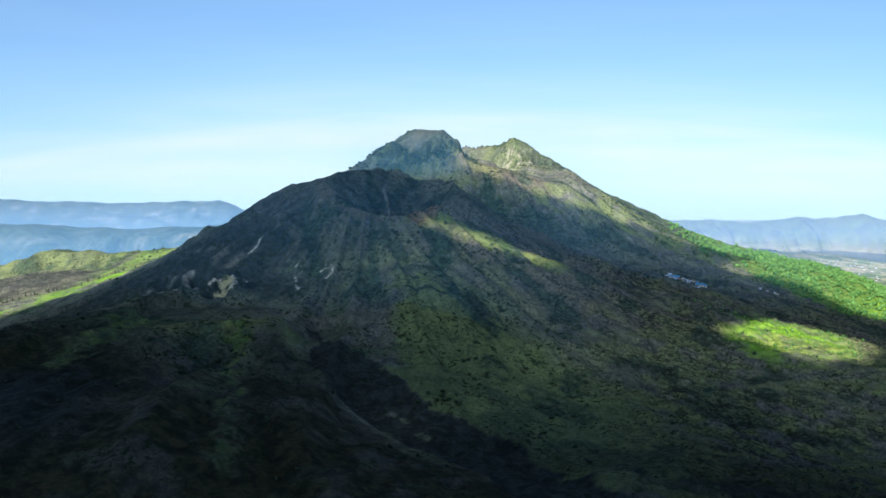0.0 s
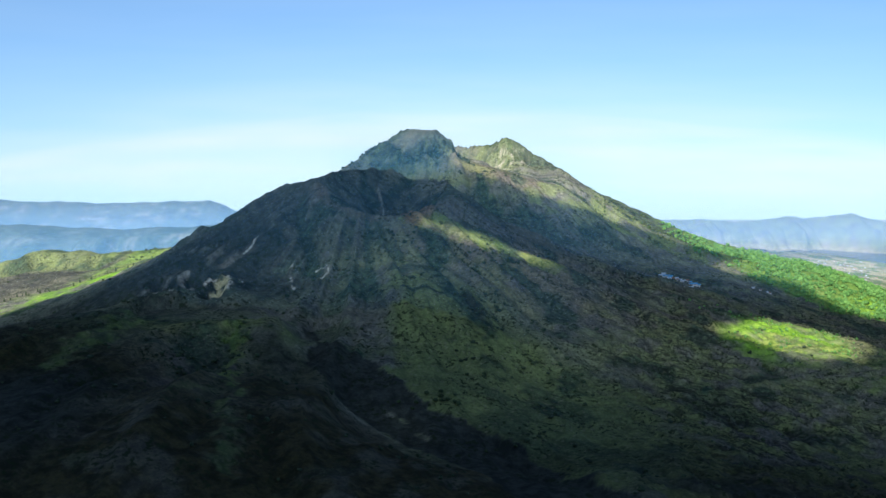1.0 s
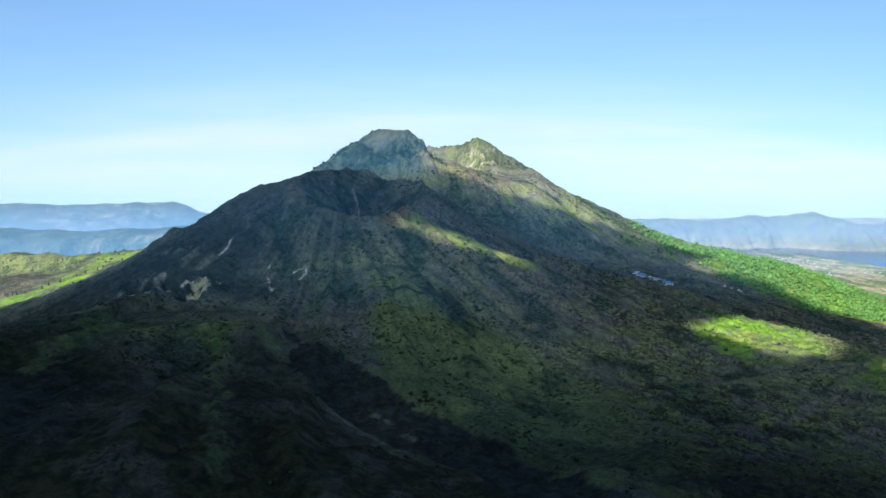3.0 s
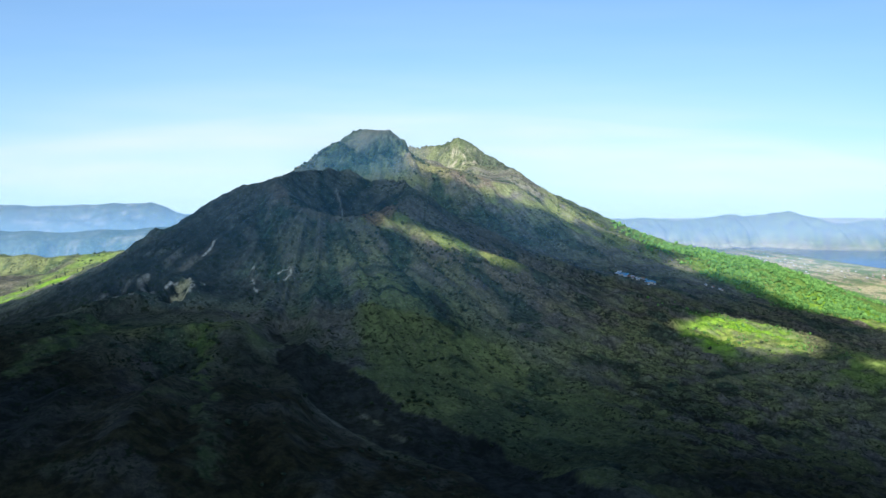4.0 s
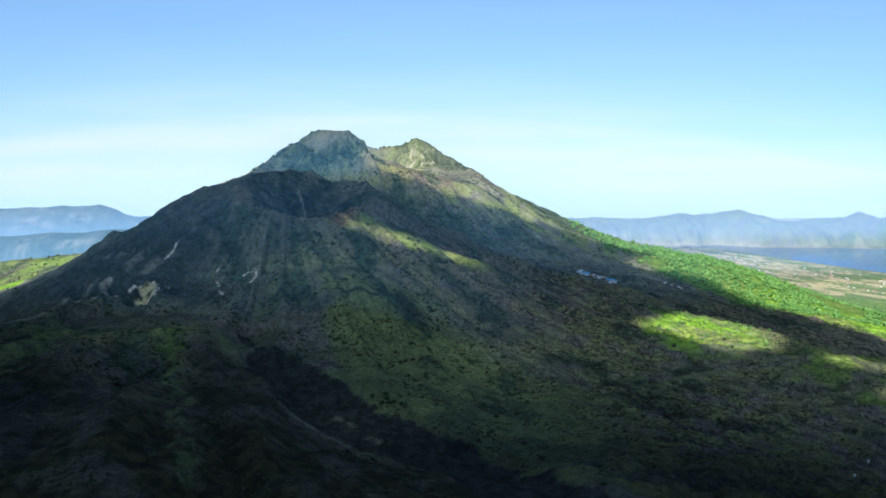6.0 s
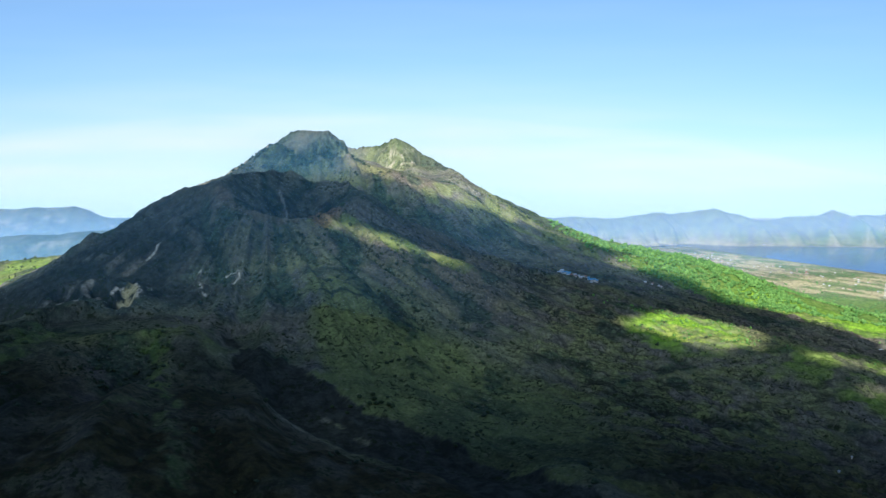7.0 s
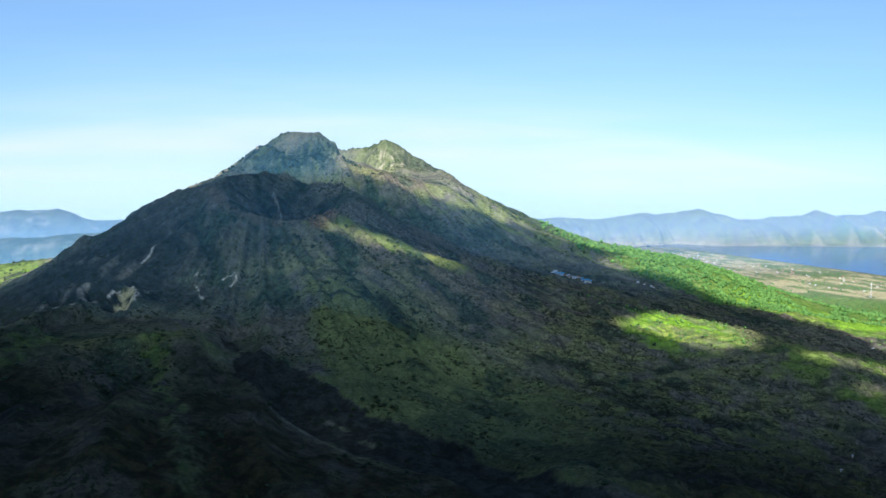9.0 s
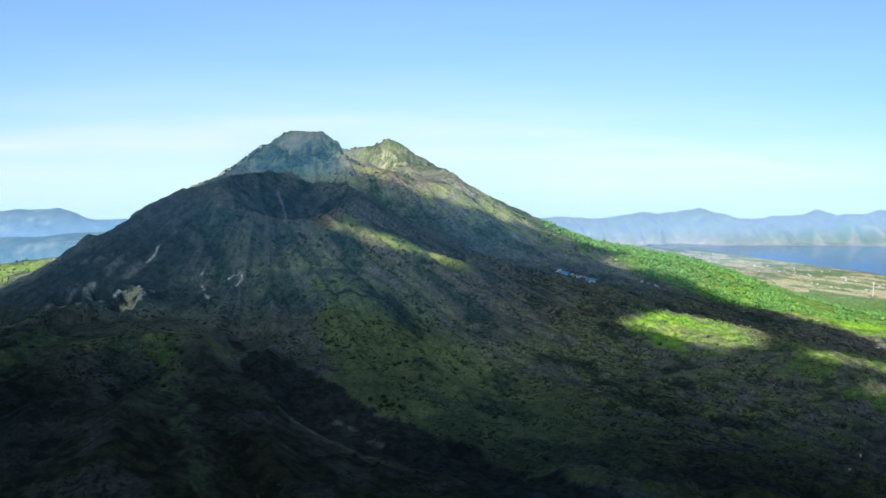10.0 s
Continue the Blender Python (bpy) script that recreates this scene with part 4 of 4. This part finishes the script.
# three nearer sheets, faded at the sides so no edge shows against the sky
veil = sheet("haze", np.array([-1500.0, 1500.0]), np.array([0.0, 1.0]), np.array([[230.0, 230.0], [720.0, 720.0]]), haze_sheet_material(0.055, ((290, 0.0), (400, 0.8), (470, 1.0), (560, 0.7), (640, 0.0)), (0.13, 0.55, 0.98), 0.06, (-1500, -1400, 120, 330)))
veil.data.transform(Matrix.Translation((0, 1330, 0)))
tagged(veil, "flat blue sheet standing in for haze before the upper slopes", "haze", kind="structure")
veil = sheet("haze", np.array([60.0, 780.0]), np.array([0.0, 1.0]), np.array([[240.0, 240.0], [560.0, 560.0]]), haze_sheet_material(0.06, ((265, 0.0), (350, 1.0), (430, 1.0), (540, 0.0)), (0.13, 0.54, 0.98), 0.06, (80, 260, 600, 760)))
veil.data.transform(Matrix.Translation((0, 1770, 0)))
tagged(veil, "flat blue sheet standing in for haze before the eastern flank", "haze", kind="structure")
veil = sheet("haze", np.array([-300.0, 120.0]), np.array([0.0, 1.0]), np.array([[420.0, 420.0], [600.0, 600.0]]), haze_sheet_material(0.11, ((450, 0.0), (490, 1.0), (530, 0.8), (580, 0.0)), (0.16, 0.54, 0.98), 0.0, (-270, -120, 0, 90)))
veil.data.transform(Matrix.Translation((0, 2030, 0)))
tagged(veil, "flat blue sheet standing in for haze before the summit", "haze", kind="structure")


# ---- plants ----
def leaf_material(name, dark, light):
    m, n, l, b = material(name, 0.8)
    info = n.new("ShaderNodeNewGeometry")
    c = mix(n, l, info.outputs["Random Per Island"], dark, light)
    c = mix(n, l, times(n, l, grain(n, l, 2.2, 4), 0.55), c, tuple(0.35 * v for v in dark))
    l.new(c, b.inputs["Base Color"])
    relief(n, l, b, grain(n, l, 0.8, 4), 0.8, 0.6)
    return m


def bark_material():
    m, n, l, b = material("bark", 0.95)
    l.new(mix(n, l, grain(n, l, 0.4), (0.05, 0.035, 0.025), (0.12, 0.09, 0.065)), b.inputs["Base Color"])
    return m


M_WOOD = leaf_material("broadleaf", (0.046, 0.142, 0.032), (0.145, 0.305, 0.075))
M_THICKET = leaf_material("thicket_leaf", (0.030, 0.065, 0.016), (0.10, 0.145, 0.035))
M_SHRUB = leaf_material("shrub", (0.018, 0.038, 0.020), (0.050, 0.080, 0.036))
M_NEEDLE = leaf_material("dark_leaf", (0.015, 0.035, 0.014), (0.04, 0.07, 0.025))
M_BARK = bark_material()


def clump(rng, wide, high, lumps, level=1):
    """A crown of uneven leafy lumps round the origin, with gaps between them."""
    vs, fs, count = [], [], 0
    v0, f0 = BALLS[level]
    for k in range(lumps):
        a, q = rng.uniform(0, 6.28), rng.uniform(0.1, 1) if k else 0
        r = wide * rng.uniform(0.28, 0.46) * (1.25 if k == 0 else 1)
        v = v0 * (r, r, r * rng.uniform(0.7, 1.0) * high / wide)
        v = v * (1 + np.array([[rng.uniform(-0.28, 0.28)] for _ in v0]))
        vs.append(v + (0.42 * wide * q * math.cos(a), 0.42 * wide * q * math.sin(a), high * rng.uniform(0.35, 0.72)))
        fs.append(f0 + count)
        count += len(v0)
    return np.concatenate(vs), np.concatenate(fs)


def post(low, high, r0, r1, sides=5):
    a = np.arange(sides) * 6.2832 / sides
    v = np.concatenate([np.stack([r0 * np.cos(a), r0 * np.sin(a), 0 * a + low], 1), np.stack([r1 * np.cos(a), r1 * np.sin(a), 0 * a + high], 1)])
    f = [q for k in range(sides) for q in ((k, (k + 1) % sides, sides + k), ((k + 1) % sides, sides + (k + 1) % sides, sides + k))]
    return v, np.array(f)


def scatter(name, spots, kinds, mat, label, category):
    """Many small plants in one mesh: spots of (x, y, size)."""
    rng, vs, fs, count = random.Random(len(spots)), [], [], 0
    spots = np.asarray(spots)
    zs = height(spots[:, 0], spots[:, 1])
    for (x, y, s), z in zip(spots, zs):
        v, f = kinds[rng.randrange(len(kinds))]
        a = rng.uniform(0, 6.28)
        c, q = s * math.cos(a), s * math.sin(a)
        w = np.stack([v[:, 0] * c - v[:, 1] * q + x, v[:, 0] * q + v[:, 1] * c + y, v[:, 2] * s * rng.uniform(0.85, 1.2) + z - 0.12 * s], 1)
        vs.append(w)
        fs.append(f + count)
        count += len(v)
    ob = new(name, faceted(name, np.concatenate(vs), np.concatenate(fs), mat))
    return tagged(ob, label, category, kind="stuff")


def sown(seed, count, box, keep):
    """Random spots in a box, kept by a density from 0 to 1."""
    rng = np.random.RandomState(seed)
    x, y = rng.uniform(box[0], box[1], count), rng.uniform(box[2], box[3], count)
    ok = rng.uniform(0, 1, count) < keep(x, y)
    return x[ok], y[ok], rng


kit = random.Random(11)
CROWNS = [clump(kit, 1.0, 1.0, 4) for _ in range(8)]
BUSHES = [clump(kit, 1.0, 0.8, 2 + k % 2) for k in range(10)]


def in_wood(x, y):
    n = fbm(x, y, 30, 4, 103)
    return (0.35 + 0.65 * step(-0.12, 0.12, fbm(x, y, 38, 4, 171))) * step(0, 40, (x - 618) * 0.72 + (y - 2075) * 0.69 + 22 * n) * step(-0.7, -0.3, fbm(x, y, 80, 2, 151) - 0.55 * step(900, 1050, x)) * step(1700, 1300, x + 0.2 * (2200 - y)) * step(2650, 2450, y) * (0.3 + 0.7 * step(570, 660, x))


x, y, rng = sown(21, 19000, (560, 1500, 1850, 2600), in_wood)
scatter("woodland", np.stack([x, y, 3.4 + 6.4 * rng.uniform(0, 1, len(x)) ** 2], 1), CROWNS, M_WOOD, "dense sunlit green broadleaf woodland on the flank", "woodland")


def in_band(x, y):
    return 0.5 * step(-40, 60, (x - 330) * 0.35 + (y - 2160) * 0.9) * step(300, 480, x) * step(-0.2, 0.35, fbm(x, y, 60, 3, 157)) * step(2600, 2500, y) * step(760, 640, x)


x, y, rng = sown(22, 3000, (300, 800, 2100, 2620), in_band)
scatter("thicket", np.stack([x, y, rng.uniform(2.5, 6, len(x))], 1), CROWNS, M_THICKET, "green thicket along the upper flank", "thicket")


def on_patch(x, y):
    return np.maximum(blob(x, y, 560, 1545, 150, 110, -25), 0.4 * blob(x, y, 810, 1385, 220, 60, 20) + 0.7 * blob(x, y, 960, 1640, 70, 60)) * step(-0.3, 0.3, fbm(x, y, 40, 3, 161))


x, y, rng = sown(23, 1800, (380, 1200, 1380, 1700), on_patch)
scatter("bushes", np.stack([x, y, rng.uniform(1.8, 4.2, len(x))], 1), CROWNS, M_WOOD, "bright green bushes on the old lava field", "bush")


def on_slopes(x, y):
    d = 0.10 + 0.9 * step(0.05, 0.4, fbm(x, y, 70, 4, 163))
    d = d * (0.35 + 0.65 * blob(x, y, -40, 1520, 230, 190)) + 0.7 * blob(x, y, -275, 1150, 45, 80) + 1.6 * blob(x, y, -40, 2270, 130, 110) * step(0.08, 0.3, fbm(x, y, 35, 3, 165))
    flow_d, u = along(x, y, FLOW)
    return d * (1 - 0.6 * step(150, 300, x)) * (1 - 0.6 * step(1600, 1700, y) * step(2150, 2050, y)) * step(36, 52, flow_d) * (1 - 0.8 * blob(x, y, -125, 1745, 90, 45)) * (1 - 0.8 * blob(x, y, -650, 1580, 190, 190)) * step(50, 75, np.hypot(x + 35, y - 2350)) * (1 - 0.85 * blob(x, y, -370, 1650, 170, 190)) * (1 - 0.9 * blob(x, y, -350, 1385, 80, 45)) * (1 - 0.9 * blob(x, y, -318, 1285, 80, 50))


x, y, rng = sown(24, 34000, (-700, 800, 800, 2450), on_slopes)
scatter("shrubs", np.stack([x, y, 1.8 + 5.5 * rng.uniform(0, 1, len(x)) ** 2.4], 1), BUSHES, M_SHRUB, "scattered dark green shrubs on the volcano slopes", "shrub")


def on_plain(x, y):
    drawn = fbm(0.4 * (0.543 * x - 0.84 * y), 0.84 * x + 0.543 * y, 42, 4, 301)
    return np.maximum(step(1150, 1300, x), step(900, 1000, x) * step(2750, 2850, y)) * step(20, 60, -shore(x, y)) * (0.12 + 0.88 * step(0.0, 0.15, drawn)) * (0.4 + 0.6 * step(3000, 2700, y + 0.4 * (x - 1500)))


x, y, rng = sown(25, 9000, (900, 2300, 2000, 3900), on_plain)
scatter("far_trees", np.stack([x, y, rng.uniform(3, 7, len(x))], 1), BUSHES, M_WOOD, "distant green groves on the lakeside plain", "grove")


def part(name, mesh, parent, label=""):
    """One mesh object under a thing or under a part."""
    ob = new(name, mesh)
    ob.parent = parent
    return tagged(ob, label)


def tree(kind, seed):
    rng = random.Random(seed)
    base = new(kind)
    if kind == "conifer":
        v, f = post(0, 10.5, 0.32, 0.06)
        part("trunk", faceted("trunk", v, f, M_BARK), base)
        vs, fs, count = [], [], 0
        for k in range(9):
            z, r = 2.0 + k * 1.15, 2.3 * (1 - k / 10.5) + 0.25
            for q in range(4):
                a = rng.uniform(0, 6.28)
                w, g = BALLS[1]
                w = w * (r * 0.55, r * 0.55, 0.75) * (1 + np.array([[rng.uniform(-0.3, 0.3)] for _ in w]))
                vs.append(w + (0.55 * r * math.cos(a), 0.55 * r * math.sin(a), z + rng.uniform(-0.4, 0.4)))
                fs.append(g + count)
                count += len(w)
        part("crown", faceted("crown", np.concatenate(vs), np.concatenate(fs), M_NEEDLE), base)
    else:
        v, f = post(0, 5.5, 0.4, 0.16)
        part("trunk", faceted("trunk", v, f, M_BARK), base)
        for k in range(3):
            a = 2.1 * k + rng.uniform(-0.5, 0.5)
            v, f = post(0, 3.2, 0.15, 0.05, 4)
            limb = faceted("limb", v, f, M_BARK)
            limb.transform(pose(0, 0, 4.0 + 0.4 * k, 0, 40, math.degrees(a)))
            part("limb", limb, base)
        v, f = clump(rng, 7.0, 7.5, 11)
        part("crown", faceted("crown", v + (0, 0, 1.6), f, M_NEEDLE), base)
    return base


def plant(kind, label, group, spots, seed):
    rng, first = random.Random(seed), None
    zs = height(np.array([s[0] for s in spots], float), np.array([s[1] for s in spots], float))
    for (x, y, s), z in zip(spots, zs):
        m = pose(x, y, z - 0.3, 0, 0, rng.uniform(0, 360))
        if first is None:
            first = tree(kind, seed)
            first.scale = (s / 10.0,) * 3
            first.matrix_basis = m @ Matrix.Diagonal((s / 10.0, s / 10.0, s / 10.0, 1))
            ob = first
        else:
            ob = copy_thing(first, m)
            ob.scale = (s / 10.0,) * 3
        tagged(ob, label, "tree", group)


crest = random.Random(31)
spots = [(-118, 2392, 6.5), (-124, 2394, 6), (-112, 2388, 5)]
for k in range(26):
    u = crest.random()
    spots.append((-122 - 92 * u + crest.uniform(-5, 5), 2388 - 82 * u + crest.uniform(-12, 12), 4 + 6 * crest.random() ** 1.5))
plant("broadleaf_tree", "dark green tree on the summit ridge", "trees on the summit ridge", spots, 41)
spots = [(-745 + 20 * k + crest.uniform(-8, 8), 1950 + 6 * k + crest.uniform(-16, 16), crest.uniform(5, 9)) for k in range(9)]
spots += [(-885 + 9 * k, 1912 + 3 * k + crest.uniform(-18, 18), crest.uniform(5, 9)) for k in range(14)]
plant("conifer", "tall dark tree on the sunlit meadow strip", "trees on the meadow strip", spots, 43)
spots = [(-4 + crest.uniform(-30, 40), 1115 + crest.uniform(-25, 25), crest.uniform(4, 7)) for _ in range(9)]
spots += [(crest.uniform(-60, 180), crest.uniform(950, 1330), crest.uniform(4, 6.5)) for _ in range(16)]
plant("broadleaf_tree", "small dark tree standing in the grass slope", "trees on the grass slope", spots, 47)


# ---- buildings ----
def plain_material(name, colour, rough=0.7, metal=0.0):
    m, n, l, b = material(name, rough)
    b.inputs["Metallic"].default_value = metal
    l.new(mix(n, l, times(n, l, grain(n, l, 1.5, 5), 0.35), colour, tuple(0.6 * v for v in colour)), b.inputs["Base Color"])
    return m


M_WALL = plain_material("whitewash", (0.50, 0.48, 0.44))
M_BLUE = plain_material("blue_sheet_roof", (0.05, 0.30, 0.55), 0.4)
M_GREY = plain_material("zinc_roof", (0.45, 0.50, 0.55), 0.4)
M_CLAY = plain_material("clay_roof", (0.30, 0.12, 0.07))
M_DARK = plain_material("opening", (0.03, 0.03, 0.035), 0.3)


def box_mesh(name, x0, x1, y0, y1, z0, z1, mat):
    v = [(x, y, z) for z in (z0, z1) for y in (y0, y1) for x in (x0, x1)]
    f = [(0, 2, 3, 1), (4, 5, 7, 6), (0, 1, 5, 4), (2, 6, 7, 3), (0, 4, 6, 2), (1, 3, 7, 5)]
    return faceted(name, v, f, mat)


def roof_mesh(wide, deep, eave, rise, over, mat):
    a, b, t = wide / 2 + over, deep / 2 + over, 0.25
    v = [(x, y, z) for d in (0, t) for x in (-a, a) for y, z in ((-b, eave + d), (0, eave + rise + d), (b, eave + d))]
    f = [(0, 1, 4, 3), (1, 2, 5, 4), (6, 9, 10, 7), (7, 10, 11, 8), (0, 3, 9, 6), (2, 8, 11, 5), (0, 6, 7, 1), (1, 7, 8, 2), (3, 4, 10, 9), (4, 5, 11, 10)]
    return faceted("roof", v, f, mat)


def house(wide, deep, eave, rise, roof, label, group):
    base = new("house")
    wide, deep, eave, rise = (0.58 * q for q in (wide, deep, eave, rise))
    part("wall", box_mesh("wall", -wide / 2, wide / 2, -deep / 2, deep / 2, -3, eave, M_WALL), base)
    gable = [(x, y, z) for x in (-wide / 2 + 0.05, wide / 2 - 0.05) for y, z in ((-deep / 2, eave - 0.02), (deep / 2, eave - 0.02), (0, eave + rise * 0.97))]
    part("gable", faceted("gable", gable, [(0, 2, 1), (3, 4, 5)], M_WALL), base)
    part("roof", roof_mesh(wide, deep, eave, rise, 0.7, roof), base)
    part("door", box_mesh("door", -0.6, 0.6, -deep / 2 - 0.06, -deep / 2 + 0.05, 0, 1.9, M_DARK), base)
    n = max(1, int(wide / 5))
    for k in range(n):
        for side in (-1, 1):
            x = side * (1.8 + (k + 0.5) * (wide / 2 - 2.2) / n)
            part("window", box_mesh("window", x - 0.6, x + 0.6, -deep / 2 - 0.06, -deep / 2 + 0.05, 1.0, 2.2, M_DARK), base)
    return tagged(base, label, "house", group)


def put_house(x, y, turn, *args):
    ob = house(*args)
    ob.matrix_basis = pose(x, y, float(height(np.array([x]), np.array([y]))[0]) + 0.6, 0, 0, turn)
    return ob


HAMLET = "houses of the slope hamlet"
put_house(486.0, 1850.0, 8, 26, 11, 4.0, 2.6, M_BLUE, "long white hall with a bright blue sheet roof", HAMLET)
put_house(476.0, 1832.0, 8, 20, 8, 3.5, 1.8, M_GREY, "low white house with a pale zinc roof", HAMLET)
put_house(500.0, 1868.0, -6, 15, 9, 4.0, 2.4, M_BLUE, "white house with a blue sheet roof", HAMLET)
for k, (hx, hy) in enumerate([(440, 1905), (452, 1896), (463, 1903), (470, 1888), (447, 1882), (459, 1915), (482, 1878), (432, 1893), (444, 1912), (449, 1902), (456, 1888), (466, 1896), (474, 1903), (438, 1884), (462, 1876), (479, 1892), (470, 1870), (490, 1884)]):
    put_house(float(hx), float(hy), 25 * math.sin(3.1 * k), 9.5 + 3.5 * math.sin(1.7 * k), 7.5, 3.4, 1.9, (M_GREY, M_BLUE, M_CLAY, M_GREY)[k % 4],
              ("small white house with a zinc roof", "small white house with a blue sheet roof", "small white house with a clay roof", "small white house with a zinc roof")[k % 4], HAMLET)
for k, (hx, hy) in enumerate([(640, 1968), (652, 1960), (668, 1962), (676, 1972)]):
    put_house(float(hx), float(hy), 40 * k, 8.0, 6.0, 3.0, 1.6, (M_GREY, M_CLAY)[k % 2], "small lone white house on the dark lava slope", "houses on the lava slope")
put_house(945.0, 1599.0, 15, 9.0, 6.0, 3.0, 1.6, M_GREY, "small white farmhouse beside a green field", "houses on the lava slope")
put_house(519.0, 1010.0, 30, 3.4, 3.0, 2.4, 1.0, M_GREY, "tiny pale shed on the old lava field", "sheds on the lava field")
put_house(566.0, 1061.0, 60, 3.6, 3.0, 2.2, 1.0, M_GREY, "tiny pale shed on the old lava field", "sheds on the lava field")
put_house(-1.0, 2062.0, 10, 7.0, 5.0, 4.0, 2.0, M_WALL, "small white hut on a rocky shoulder", "huts on the slope")



def lattice_mast(x, y, high, wide):
    """A slender steel mast: four tapering legs, rings and braces."""
    base = new("lattice_mast")
    corners = ((-1, -1), (1, -1), (1, 1), (-1, 1))

    def bar(name, a, b, r):
        a, b = Vector(a), Vector(b)
        v, f = post(0, (b - a).length, r, r, 4)
        me = faceted(name, v, f, M_STEEL)
        me.transform(Matrix.Translation(a) @ (b - a).to_track_quat("Z", "Y").to_matrix().to_4x4())
        part(name, me, base)

    def spot(k, u):
        q = wide * (1 - 0.8 * u) / 2
        return corners[k % 4][0] * q, corners[k % 4][1] * q, high * u - 1.0

    for k in range(4):
        bar("leg", spot(k, 0), spot(k, 1), 0.16)
    for n in range(6):
        for k in range(4):
            bar("ring", spot(k, (n + 1) / 6), spot(k + 1, (n + 1) / 6), 0.09)
            bar("brace", spot(k, n / 6), spot(k + 1, (n + 1) / 6), 0.09)
    base.matrix_basis = pose(x, y, float(height(np.array([x]), np.array([y]))[0]), 0, 0, 20)
    return tagged(base, "tall slender white steel lattice mast on the lakeside plain", "mast")


M_STEEL = plain_material("painted_steel", (0.55, 0.56, 0.57), 0.5)
lattice_mast(1670.0, 2704.0, 50.0, 4.0)

town = random.Random(61)
M_ROOFS = (M_CLAY, M_GREY, M_WALL, M_CLAY)
shapes = [house(7 + 1.5 * k, 6.0, 3.2, 1.8, M_ROOFS[k], ("whitewashed lakeside house with a clay roof", "whitewashed lakeside house with a zinc roof", "pale lakeside house with a light roof", "larger lakeside house with a clay roof")[k], "houses of the lakeside village") for k in range(4)]
spots = []
while len(spots) < 80:
    x = town.uniform(1350, 2050)
    y = town.uniform(2750, 3700)
    out = float(shore(np.array([x]), np.array([y]))[0])
    if -420 < out < -30 and town.random() < 1.0 - (abs(out + 170) / 400):
        spots.append((x, y))
zs = height(np.array([s[0] for s in spots]), np.array([s[1] for s in spots]))
for k, ((x, y), z) in enumerate(zip(spots, zs)):
    m = pose(x, y, float(z) + 0.4, 0, 0, town.uniform(-40, 40))
    if k < 4:
        shapes[k].matrix_basis = m
    else:
        copy_thing(shapes[k % 4], m)
